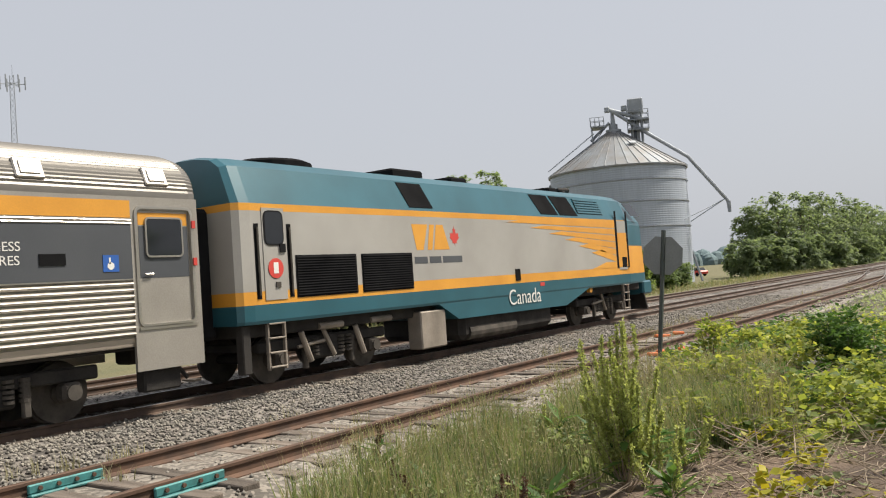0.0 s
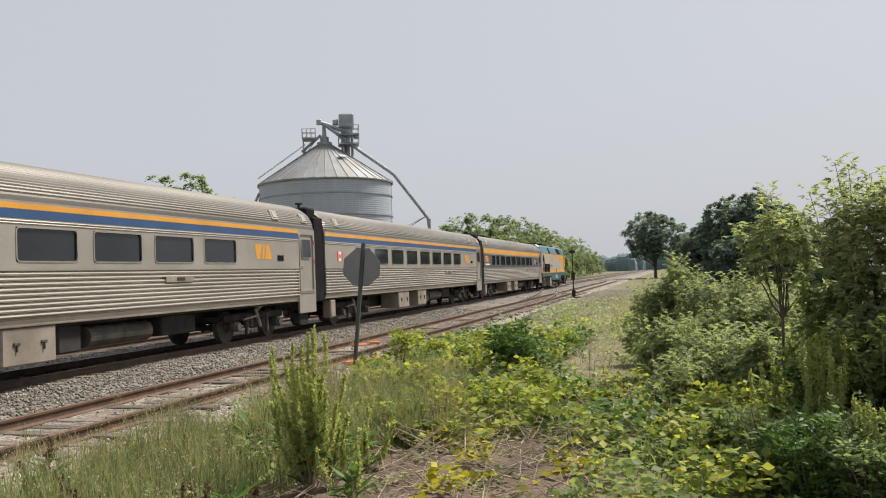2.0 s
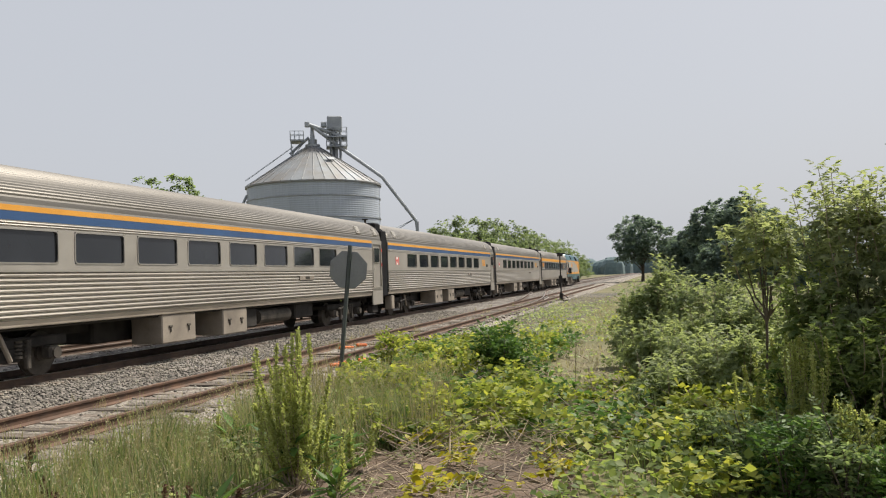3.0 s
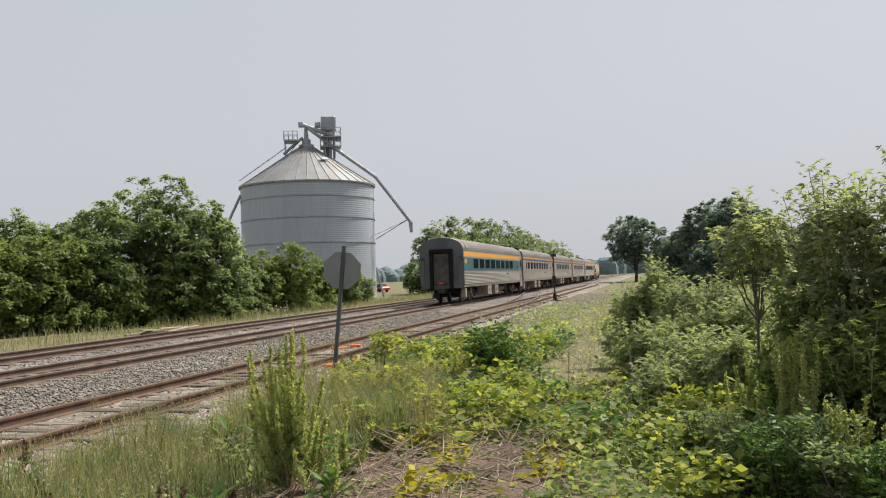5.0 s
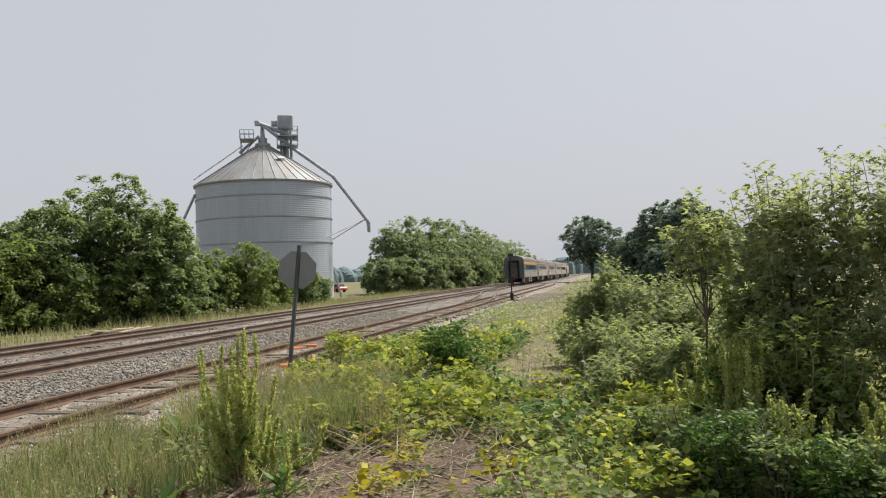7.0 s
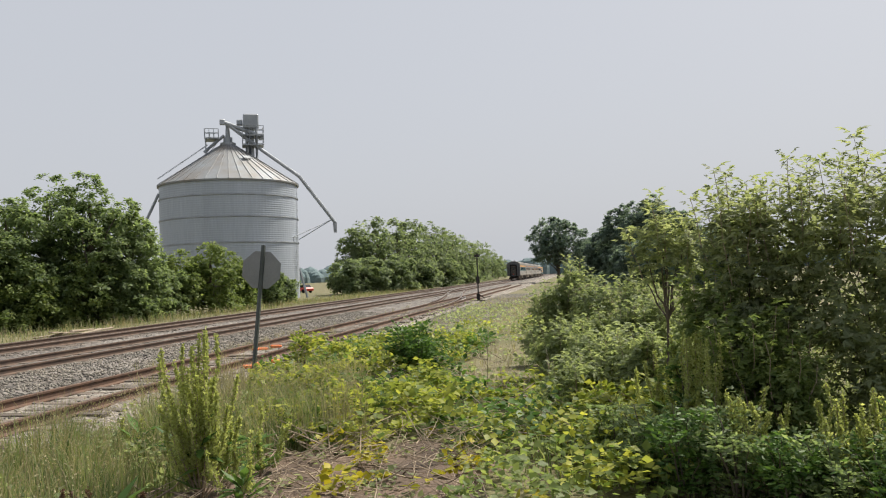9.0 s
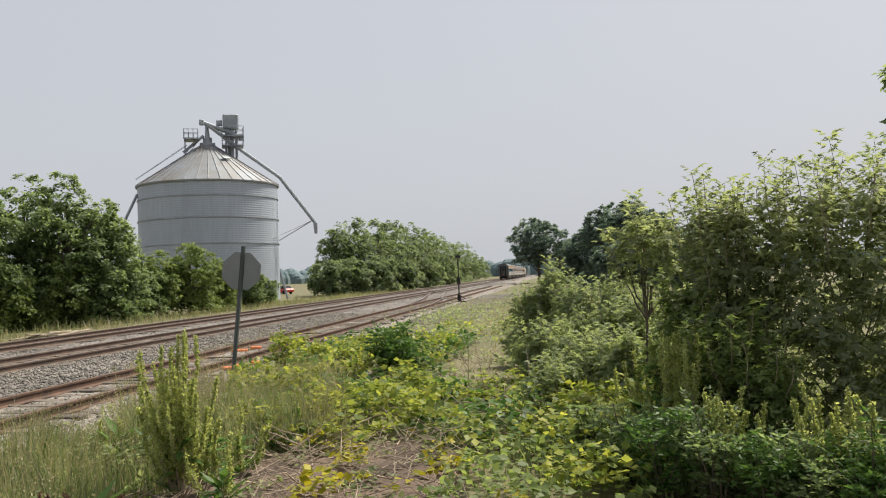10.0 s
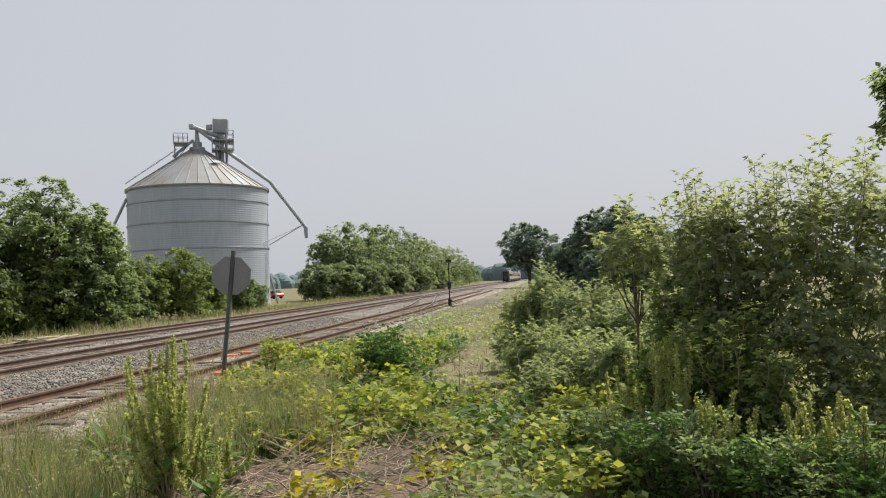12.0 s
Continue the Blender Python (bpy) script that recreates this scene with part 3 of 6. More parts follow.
def switch_stand():
    t = thing("switch_stand", "dark steel switch stand with a tall target mast", "switch stand", pose(-6.75, 59.5, -0.3))
    b = Build()
    b.tube((0, 0, 0.5), (0, 0, 3.5), 0.05, 0.04, 8)
    part("mast", b, GRIME, t)
    b = Build()
    b.box(-0.12, 0.12, -0.12, 0.12, 0.05, 0.6, 0.03)
    b.box(-0.55, 0.55, -0.12, 0.12, 0, 0.12, 0.02)
    part("base", b, GRIME, t)
    for z, w, h in ((3.35, 0.20, 0.10), (1.6, 0.13, 0.26)):
        b = Build()
        b.box(-w, w, -0.015, 0.015, z - h, z + h, 0.012)
        part("target", b, GRIME, t, "dark target plate")
    b = Build()
    b.tube((0, -0.15, 0.6), (0.5, -0.15, 0.25), 0.03, 0.03, 6)
    part("lever", b, GRIME, t)


switch_stand()

for x, y, s in ((-8.83, 4.9, 1), (-7.33, 5.35, 1)):
    t = thing("joint_bar", "teal-painted steel joint bar bolted along a siding rail", "joint bar", pose(x, y, -0.08), "painted joint bars")
    b = Build()
    b.box(0.045, 0.085, -0.42, 0.42, -0.05, 0.045, 0.012)
    b.box(0.045, 0.13, -0.42, 0.42, -0.085, -0.05, 0.012)
    part("bar", b, JOINT_TEAL, t)
    for k in range(4):
        b = Build()
        b.disc((0.095, -0.3 + 0.2 * k, 0.0), (1, 0, 0), 0.024, 0.03, 6)
        part("bolt", b, RAIL_RUST, t)

for x, y, a, l in ((-8.45, 21.5, 70, 0.7), (-8.3, 22.3, 50, 0.45), (-6.95, 17.6, 75, 0.55), (-6.8, 18.2, 95, 0.4), (-7.0, 17.1, 60, 0.35)):
    b = Build()
    b.box(-0.07, 0.07, -l / 3, l / 3, 0, 0.08, 0.02)
    tagged(part("marker_block", b, SAFETY, None, "", False, pose(x, y, -0.16, 3, 0, a + 80)), "short wooden block sprayed fluorescent orange by the siding", "marker block", "orange blocks")

rng = random.Random(5)


def plank_pile(name, label, x, y, z, n, length, spread):
    t = thing(name, label, "wood pile", pose(x, y, z))
    for i in range(n):
        b = Build()
        l = length * rng.uniform(0.6, 1.1)
        b.box(-0.09, 0.09, -l / 2, l / 2, 0, 0.06, 0.012)
        part("plank", b, OLD_WOOD, t, m=pose(rng.uniform(-spread, spread), rng.uniform(-spread, spread), 0.065 * (i // 2), rng.uniform(-4, 4), rng.uniform(-3, 3), rng.uniform(-30, 30)))


plank_pile("plank_pile", "loose pile of pale weathered planks in the verge grass", -20.9, 32.5, -0.35, 9, 2.6, 0.7)
plank_pile("broken_ties", "split weathered timber lying in the gravel", -5.7, 24.3, -0.22, 7, 1.3, 0.5)

t = thing("broken_rail_fence", "grey wooden post with a fallen rail in the field", "fence", pose(9.0, 82, -0.95))
b = Build()
b.box(-0.16, 0.16, -0.16, 0.16, 0, 1.25, 0.03)
part("post", b, OLD_WOOD, t)
b = Build()
b.tube((0.1, 0, 0.25), (1.7, 0.4, 0.95), 0.12, 0.1, 7)
part("rail", b, OLD_WOOD, t)


# ---- small far house and vehicle ----
def far_house(x, y, turn):
    t = thing("farmhouse", "pale sided farmhouse half hidden behind the trees", "house", pose(x, y, -1.0, 0, 0, turn))
    b = Build()
    b.box(-6, 6, -4, 4, 0, 4.2)
    b.add([(-6, -4, 4.2), (-6, 4, 4.2), (-6, 0, 6.4), (6, -4, 4.2), (6, 4, 4.2), (6, 0, 6.4)], [(0, 1, 2), (3, 5, 4)])
    part("wall", b, SIDING, t)
    b = Build()
    for s in (-1, 1):
        b.add([(-6.4, s * 4.5, 3.95), (6.4, s * 4.5, 3.95), (6.4, 0, 6.5), (-6.4, 0, 6.5), (-6.4, s * 4.5, 4.1), (6.4, s * 4.5, 4.1), (6.4, 0, 6.65), (-6.4, 0, 6.65)], [(0, 1, 2, 3), (4, 7, 6, 5), (0, 4, 5, 1), (0, 3, 7, 4), (1, 5, 6, 2)])
    part("roof", b, SHINGLE, t)
    for x0 in (-4, -1, 2.5):
        b = Build()
        b.box(x0, x0 + 1.2, -4.06, -3.99, 1.4, 2.8, 0.02)
        part("window", b, GLASS, t)


far_house(24, 140, 10)

t = thing("parked_car", "small red car parked beyond the grain bin", "car", pose(-46, 136, -0.45, 0, 0, 60))
b = Build()
b.rings([[(x, y, z) for y, z in ((-2.1, 0.35), (2.1, 0.35), (2.15, 0.75), (1.2, 0.9), (-1.9, 0.95), (-2.15, 0.7))] for x in (-0.85, -0.8, 0.8, 0.85)])
part("body", b, RED, t)
b = Build()
b.rings([[(x, y, z) for y, z in ((-1.8, 0.9), (1.0, 0.9), (0.3, 1.4), (-1.2, 1.42))] for x in (-0.72, 0.72)])
part("cabin", b, GLASS, t)
for x in (-0.8, 0.8):
    for y in (-1.35, 1.35):
        b = Build()
        b.disc((x, y, 0.32), (1, 0, 0), 0.32, 0.2, 14)
        part("wheel", b, BLACK, t)

# ---- far woods on the horizon ----
prng = np.random.default_rng(11)


def woods(name, az0, az1, dist, height, n):
    """A belt of far crowns, one ragged mass."""
    base = Build()
    for i in range(n):
        a = radians(az0 + (az1 - az0) * (i + prng.uniform(-.4, .4)) / n)
        d = dist * prng.uniform(0.95, 1.08)
        r, h = dist * 0.0095 * prng.uniform(0.7, 1.4), height * prng.uniform(0.7, 1.1)
        cx, cy = -math.sin(a) * d, math.cos(a) * d
        rings = []
        for k in range(6):
            th = math.pi / 2 * (-0.15 + 1.13 * k / 5)
            rr = max(0.3, r * math.cos(th))
            rings.append([(cx + math.cos(j * math.tau / 9) * rr * prng.uniform(0.85, 1.15), cy + math.sin(j * math.tau / 9) * rr * prng.uniform(0.85, 1.15), -3 + (h + 3) * (0.45 + 0.55 * math.sin(th)) * prng.uniform(0.97, 1.0) if k else -3) for j in range(9)])
        base.rings(rings)
    tagged(part(name, base, FAR_WOODS), "far woods along the horizon, haze painted into their blue-green", "woods", "", "stuff")


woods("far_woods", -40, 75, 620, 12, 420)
# ---- trees and plants ----
def limb(b, p, q, r0, r1, rg, k=4, sag=0.06):
    p, q = np.array(p, float), np.array(q, float)
    l = np.linalg.norm(q - p)
    pts = [p + (q - p) * i / k + rg.normal(0, sag * l / k, 3) * (0 < i < k) for i in range(k + 1)]
    b.line(pts, r0, r1, 6)


def crown_of(cen, rad, rg, clumps, per, puff, fill=0.07):
    """Leaf places, ways and facings on tufts over a union of lobes; buried tufts are left out."""
    cen, rad = np.array(cen), np.array(rad)
    at, way, face = [], [], []
    for i in range(len(cen)):
        k = max(4, clumps // len(cen))
        d = unit(rg.normal(size=(k, 3)))
        d[:, 2] = np.where(d[:, 2] < -0.55, -d[:, 2] * 0.5, d[:, 2])
        cc = cen[i] + d * rad[i] * rg.uniform(0.74, 1.06, (k, 1))
        deep = np.min(np.linalg.norm((cc[:, None] - np.delete(cen, i, 0)[None]) / np.delete(rad, i, 0)[None], axis=2), 1) < 0.66
        cc, d = cc[~deep], d[~deep]
        if not len(cc):
            continue
        e = unit((rg.normal(size=(len(cc), per, 3)) + 0.8 * d[:, None] + [0, 0, 0.45]).reshape(-1, 3)).reshape(len(cc), per, 3)
        r = puff * rg.uniform(0.6, 1.35, (len(cc), 1, 1))
        q = cc[:, None] + e * r * rg.uniform(0.45, 1.1, (len(cc), per, 1)) * [1, 1, 0.72]
        f = 0.45 * e + 0.25 * d[:, None] + [0, 0, 0.85] + rg.normal(0, 0.42, e.shape)
        at.append(q.reshape(-1, 3))
        face.append(f.reshape(-1, 3))
        m = int(k * per * fill)
        g = unit(rg.normal(size=(m, 3)))
        at.append(cen[i] + g * rad[i] * rg.uniform(0.3, 0.85, (m, 1)))
        face.append(g + rg.normal(0, 0.5, g.shape))
    at, face = np.concatenate(at), unit(np.concatenate(face))
    way = np.cross(face, rg.normal(size=face.shape)) + face * 0.25 + [0, 0, -0.25]
    return at, way, face


def tree(name, label, x, y, height, spread, leaf, seed, clumps=340, per=42, size=0.22, bottom=0.15, lobes=13, puff=0.36):
    """Tapered trunk, limbs to each lobe of the crown, and a crown of leafy tufts with gaps between."""
    rg = np.random.default_rng(seed)
    t = thing(name, label, "tree" if height > 3.4 else "bush", pose(x, y, ground_z(x, y)))
    cz, rz = height * (1 + bottom) / 2, height * (1 - bottom) / 2
    cen, rad = [], []
    for i in range(lobes):
        # golden-angle spread keeps the lobes apart
        u = -0.75 + 1.6 * (i + 0.5) / lobes
        a = i * 2.39996 + rg.uniform(-0.35, 0.35)
        w = math.sqrt(max(0.05, 1 - u * u)) * rg.uniform(0.48, 0.70)
        cen.append((math.cos(a) * w * spread, math.sin(a) * w * spread, cz + u * rz * rg.uniform(0.62, 0.80)))
        k = rg.uniform(0.34, 0.50)
        rad.append((spread * k, spread * k, min(spread, rz) * k * 0.92))
    cen.append((rg.uniform(-.15, .15) * spread, 0, height - 0.30 * rz))
    rad.append((spread * 0.36, spread * 0.36, 0.30 * rz))
    if bottom < 0.1:
        for i in range(6):
            a = i * math.tau / 6 + rg.uniform(-.4, .4)
            cen.append((math.cos(a) * spread * 0.6, math.sin(a) * spread * 0.6, height * rg.uniform(0.06, 0.24)))
            rad.append((spread * 0.44, spread * 0.44, height * 0.17))
    b = Build()
    b.line([(0, 0, -0.1), (spread * 0.03, 0, height * 0.25), (0, spread * 0.03, height * 0.55), (0, 0, height * 0.8)], height * 0.028, height * 0.008, 8)
    part("trunk", b, BARK, t)
    for c in cen:
        b = Build()
        limb(b, (0, 0, height * rg.uniform(0.15, 0.5)), c, height * 0.011, height * 0.003, rg)
        part("limb", b, BARK, t)
    p, w, f = crown_of(cen, rad, rg, clumps, per, puff)
    ok = p[:, 2] > 0.05
    crown = new("crown", leaf_mesh("crown", p[ok], w[ok], size, leaf, rg, 0.62, 0.10, f[ok]))
    crown.parent = t
    tagged(crown, kind="stuff")
    return t


def palm_mesh(name, at, along, face, size, mat, rng):
    """Maple-like leaves: three pointed lobes from one stalk end, each a folded lozenge."""
    along = unit(along)
    side = unit(np.cross(along, face))
    s = np.asarray(size).reshape(-1, 1) * rng.uniform(0.65, 1.25, (len(at), 1))
    V = []
    up = np.cross(side, along)
    for ang, k in ((0, 1.0), (0.95, 0.74), (-0.95, 0.74)):
        d = along * math.cos(ang) + side * math.sin(ang) - up * 0.12 * abs(ang)
        n = np.cross(d, up)
        mid = at + d * s * k * 0.5
        V.append(np.stack([at, mid + n * s * k * 0.21 + up * s * 0.04, at + d * s * k - up * s * 0.10, mid - n * s * k * 0.21 + up * s * 0.04], 1))
    v = np.concatenate(V, 1).reshape(-1, 3)
    f = np.arange(len(at) * 12).reshape(-1, 4)
    return quick_mesh(name, v, np.concatenate([f[:, [0, 1, 2]], f[:, [0, 2, 3]]]), mat)


def bushy(name, label, x, y, height, spread, leaf, seed, lobes=12, clumps=300, per=12, size=0.10, puff=0.15, shoots=12, reach=0.4, foot=0.12, category="shrub", stem_r=0.014):
    """A shrub: stems from one root, a lobed mass of broad leaves, and leafy shoots standing out of its top."""
    rg = np.random.default_rng(seed)
    t = thing(name, label, category, pose(x, y, ground_z(x, y)))
    top = height - reach * 0.75
    cen, rad = [], []
    for i in range(lobes):
        u = (i + 0.5) / lobes
        a = i * 2.39996 + rg.uniform(-0.4, 0.4)
        w = spread * (0.72 - 0.42 * u * u) * rg.uniform(0.7, 1.1)
        cen.append((math.cos(a) * w, math.sin(a) * w, top * (foot + (0.88 - foot) * u)))
        k = spread * rg.uniform(0.34, 0.48)
        rad.append((k, k, max(k * 0.9, top * 0.13)))
    cen.append((0, 0, top * 0.82))
    rad.append((spread * 0.42, spread * 0.42, top * 0.18))
    fork = 0.0
    if foot > 0.5:
        fork = foot * top * 0.8
        b = Build()
        limb(b, (0, 0, -0.05), (0, 0, fork), stem_r * 1.6, stem_r * 1.1, rg, 5, 0.06)
        part("trunk", b, BARK, t)
    for k, c in enumerate(cen):
        b = Build()
        if k > 6 and not fork:
            # side branches leave the main stems half way up
            limb(b, (c[0] * 0.3, c[1] * 0.3, c[2] * 0.62), c, stem_r * 0.5, stem_r * 0.25, rg, 4, 0.10)
            part("branch", b, BARK, t)
            continue
        limb(b, (c[0] * 0.15 * (fork == 0), c[1] * 0.15 * (fork == 0), fork - 0.05), c, stem_r, stem_r * 0.35, rg, 5, 0.10)
        part("stem", b, BARK, t)
    at, way, face = crown_of(cen, rad, rg, clumps, per, puff, 0.03)
    A, D, F = [at], [way], [face]
    for i in range(shoots):
        a, w = i * 2.39996 + rg.uniform(-.5, .5), spread * math.sqrt(rg.uniform(0, 1)) * 0.85
        root = np.array([math.cos(a) * w * 0.8, math.sin(a) * w * 0.8, top * (0.97 - 0.30 * (w / spread) ** 2) - 0.25])
        tip = root + np.array([math.cos(a) * 0.35 * w / spread, math.sin(a) * 0.35 * w / spread, 1.0]) * (reach * rg.uniform(0.55, 1.1) + 0.25)
        b = Build()
        limb(b, root, tip, 0.006, 0.003, rg, 3, 0.08)
        part("shoot", b, TWIG, t)
        n = int(np.linalg.norm(tip - root) / (size * 0.62))
        for j in range(n + 1):
            q = root + (tip - root) * (j / n)
            for e in (0, math.pi):
                g = a + j * 1.57 + e + rg.normal(0, 0.25)
                d = np.array([math.cos(g), math.sin(g), 0.35 + 0.6 * j / n])
                for hang in (1, 2):
                    A.append((q + d * size * (0.2 + 0.45 * hang - 0.3))[None])
                    D.append((d + [0, 0, -0.35 * hang])[None])
                    F.append((np.array([0, 0, 1.0]) - d * 0.3 + rg.normal(0, 0.35, 3))[None])
    A, D, F = np.concatenate(A), np.concatenate(D), np.concatenate(F)
    ok = A[:, 2] > 0.03
    ob = new("foliage", palm_mesh("foliage", A[ok], D[ok], F[ok], size, leaf, rg))
    ob.parent = t
    tagged(ob, kind="stuff")
    return t


def stemmed(name, label, x, y, height, spread, leaf, seed, stems=22, sprays=26, size=0.085, leaflets=7, lean=0.5, low=0.2, category="shrub", even=0.55):
    """A shrub of many stems from one root, each with sprays of paired leaflets."""
    rg = np.random.default_rng(seed)
    t = thing(name, label, category, pose(x, y, ground_z(x, y)))
    P, W = [], []
    for i in range(stems):
        a, k = rg.uniform(0, math.tau), math.sqrt(rg.uniform(0, 1))
        top = np.array([math.cos(a) * spread * k, math.sin(a) * spread * k, height * (1 - 0.34 * k * k) * rg.uniform(even, 1.08)])
        root = np.array([top[0] * 0.18, top[1] * 0.18, -0.05])
        bend = np.array([top[0] * (lean - 0.5) * 0.3, top[1] * (lean - 0.5) * 0.3, height * 0.08])
        line = [root + (top - root) * s + bend * math.sin(math.pi * s) + rg.normal(0, 0.02, 3) * height * (0 < s < 1) * 0.5 for s in np.linspace(0, 1, 7)]
        b = Build()
        b.line(line, 0.006 + 0.006 * height, 0.003, 5)
        part("stem", b, BARK, t)
        for j in range(sprays):
            s = rg.uniform(low, 1.0) ** 0.8 * 6
            q = line[min(5, int(s))] + (line[min(5, int(s)) + 1] - line[min(5, int(s))]) * (s - min(5, int(s)))
            aa = rg.uniform(0, math.tau)
            d = np.array([math.cos(aa), math.sin(aa), rg.uniform(-0.3, 1.1)])
            d /= np.linalg.norm(d)
            ln = size * leaflets * 0.42 * rg.uniform(0.7, 1.3)
            off = rg.uniform(0.01, 0.09) * min(1.0, height / 2)
            side = np.cross(d, [0, 0, 1.0])
            side /= max(np.linalg.norm(side), 1e-6)
            for m in range(leaflets):
                f = (m + 1) // 2 / (leaflets / 2)
                p = q + d * (off + ln * f) - np.array([0, 0, 0.25 * ln * f * f])
                w = d * 0.6 + side * (0 if m == leaflets - 1 else (1 if m % 2 else -1)) + np.array([0, 0, rg.uniform(-0.35, 0.3)])
                P.append(p)
                W.append(w)
    P, W = np.array(P), np.array(W)
    up = np.tile([[0, 0, 1.0]], (len(P), 1)) + rg.normal(0, 1.0, (len(P), 3))
    ob = new("foliage", leaf_mesh("foliage", P, W, size, leaf, rg, 0.42, 0.06, up))
    ob.parent = t
    tagged(ob, kind="stuff")
    return t


def polar(az, dist):
    return -math.sin(radians(az)) * dist, math.cos(radians(az)) * dist


# trees across the tracks
for az, d, h, s, leaf, seed in ((43.5, 44.5, 5.3, 3.0, LEAF_BUSH, 1), (40.4, 45, 4.9, 2.4, LEAF_BUSH, 2), (41.2, 50, 6.4, 2.4, LEAF_TREE, 3), (36.8, 47, 6.8, 2.7, LEAF_TREE, 4),
                                (34.5, 49, 8.2, 3.1, LEAF_TREE, 5), (32.0, 48, 8.2, 3.0, LEAF_TREE, 6), (29.8, 49, 6.8, 2.3, LEAF_TREE, 7), (37.8, 46, 4.6, 2.3, LEAF_BUSH, 8),
                                (46.8, 46, 5.2, 3.0, LEAF_TREE, 9), (32.8, 47.5, 3.7, 2.1, LEAF_BUSH, 10), (50.5, 46, 5.2, 3.0, LEAF_TREE, 12), (35.6, 46.5, 3.1, 2.0, LEAF_BUSH, 13), (30.4, 48.5, 3.7, 2.0, LEAF_TREE, 14), (38.8, 50, 6.2, 2.3, LEAF_TREE, 15)):
    x, y, h, s = *polar(az, d * 1.07), h * 1.06, s * 1.04
    tree("broadleaf_tree" if h > 4.2 else "leafy_bush", "dense green roadside tree across the tracks" if h > 4.2 else "bright green bush at the foot of the trees", x, y, h, s, leaf, seed, 420, 46, 0.21, -0.05, 15, 0.36)
for az, d, h, s, seed in ((26.6, 60, 4.3, 2.4, 21), (24.7, 61, 5.0, 2.3, 22), (23.2, 64, 3.7, 2.0, 23), (21.2, 72, 3.2, 1.7, 24), (28.2, 58, 3.8, 2.2, 25), (20.0, 84, 2.6, 1.5, 26)):
    x, y = polar(az, d)
    tree("leafy_bush", "rounded bright green bush in front of the grain bin", x, y, h, s, LEAF_BUSH if seed < 24 else LEAF_TREE, seed, 280, 44, 0.21, -0.05, 11, 0.34)
# the belt of trees along the line beyond the bin
for i, (az, d, h, s) in enumerate(((14.9, 118, 10.0, 3.2), (13.4, 122, 11.2, 4.0), (12.0, 128, 11.2, 4.2), (10.9, 138, 11.8, 4.4), (9.9, 150, 11.8, 4.6), (9.0, 165, 11.6, 4.8), (8.2, 182, 11.4, 5.0),
                                   (7.4, 205, 11.3, 5.2), (6.7, 230, 11.0, 5.5), (6.0, 265, 10.2, 5.6), (5.5, 300, 9.2, 5.6), (5.1, 340, 8.4, 5.6), (14.2, 112, 4.6, 3.2), (12.4, 117, 4.8, 3.4), (10.6, 128, 4.6, 3.4), (9.0, 150, 4.8, 3.8), (15.4, 110, 4.4, 2.6), (7.6, 185, 5, 4.2))):
    x, y = polar(az, d)
    tree("broadleaf_tree", "green tree in a belt along the railway" if h > 6 else "low green tree at the edge of the railway belt", x, y, h, s, LEAF_HEDGE, 40 + i, 270, 30, 0.40, -0.02, 14, 0.62)
# dark trees at the right of the line, distance haze mixed into their leaf colour
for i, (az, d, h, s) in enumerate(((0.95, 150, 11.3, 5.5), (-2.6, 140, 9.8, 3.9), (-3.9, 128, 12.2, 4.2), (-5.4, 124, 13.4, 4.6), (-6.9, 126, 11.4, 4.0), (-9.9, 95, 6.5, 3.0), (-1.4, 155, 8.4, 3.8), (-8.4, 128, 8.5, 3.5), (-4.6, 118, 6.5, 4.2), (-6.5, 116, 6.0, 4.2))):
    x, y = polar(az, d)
    tree("dark_shade_tree", "dense dark green shade tree on the field edge", x, y, h, s, LEAF_DARK_HAZED, 70 + i, 620, 40, 0.42, -0.02 if i else 0.10, 18 if i else 26, 0.55)

# shrubs on the bank
for i, (az, d, h, s) in enumerate(((-0.2, 15.6, 2.25, 0.62), (1.1, 15.4, 1.95, 0.46), (-1.7, 14.8, 1.95, 0.55), (-4.3, 14.3, 1.95, 0.42), (-3.0, 13.8, 1.55, 0.60), (-5.7, 13.4, 1.65, 0.55), (0.6, 13.8, 1.25, 0.60), (-1.2, 12.8, 1.2, 0.62),
                                   (-3.4, 12.0, 1.1, 0.62), (-5.4, 11.4, 1.2, 0.60), (1.9, 17.5, 1.3, 0.50), (-7.0, 14.8, 1.6, 0.6), (-0.4, 11.4, 0.75, 0.55))):
    x, y = polar(az, d)
    bushy("young_shrub", "grey-green leafy shrub on the trackside bank", x, y, h, s, LEAF_MID, 100 + i, 11, 190, 12, 0.088, 0.12, 9, 0.32)
for i, (az, d, h, s) in enumerate(((-11.8, 9.0, 2.95, 0.58), (-15.4, 9.1, 3.0, 0.85), (-19.2, 8.9, 3.08, 0.95), (-24.0, 9.1, 3.0, 1.05), (-29.0, 9.4, 2.9, 1.0))):
    x, y = polar(az, d)
    bushy("maple_shrub", "tall bushy young maple with pale green shoots", x, y, h, s, LEAF_SHRUB, 130 + i, 24, 430, 10, 0.088, 0.16, 16, 0.50, 0.05)
for i, (az, d, h, s) in enumerate(((-9.3, 8.9, 1.95, 0.42), (-11.4, 8.2, 1.6, 0.45), (-13.6, 7.9, 1.25, 0.45))):
    x, y = polar(az, d)
    bushy("maple_shrub", "low yellow-green maple regrowth in front of the taller shrubs", x, y, h, s, LEAF_BUSH, 150 + i, 10, 120, 10, 0.085, 0.12, 8, 0.30, 0.15)
x, y = polar(-6.6, 10.6)
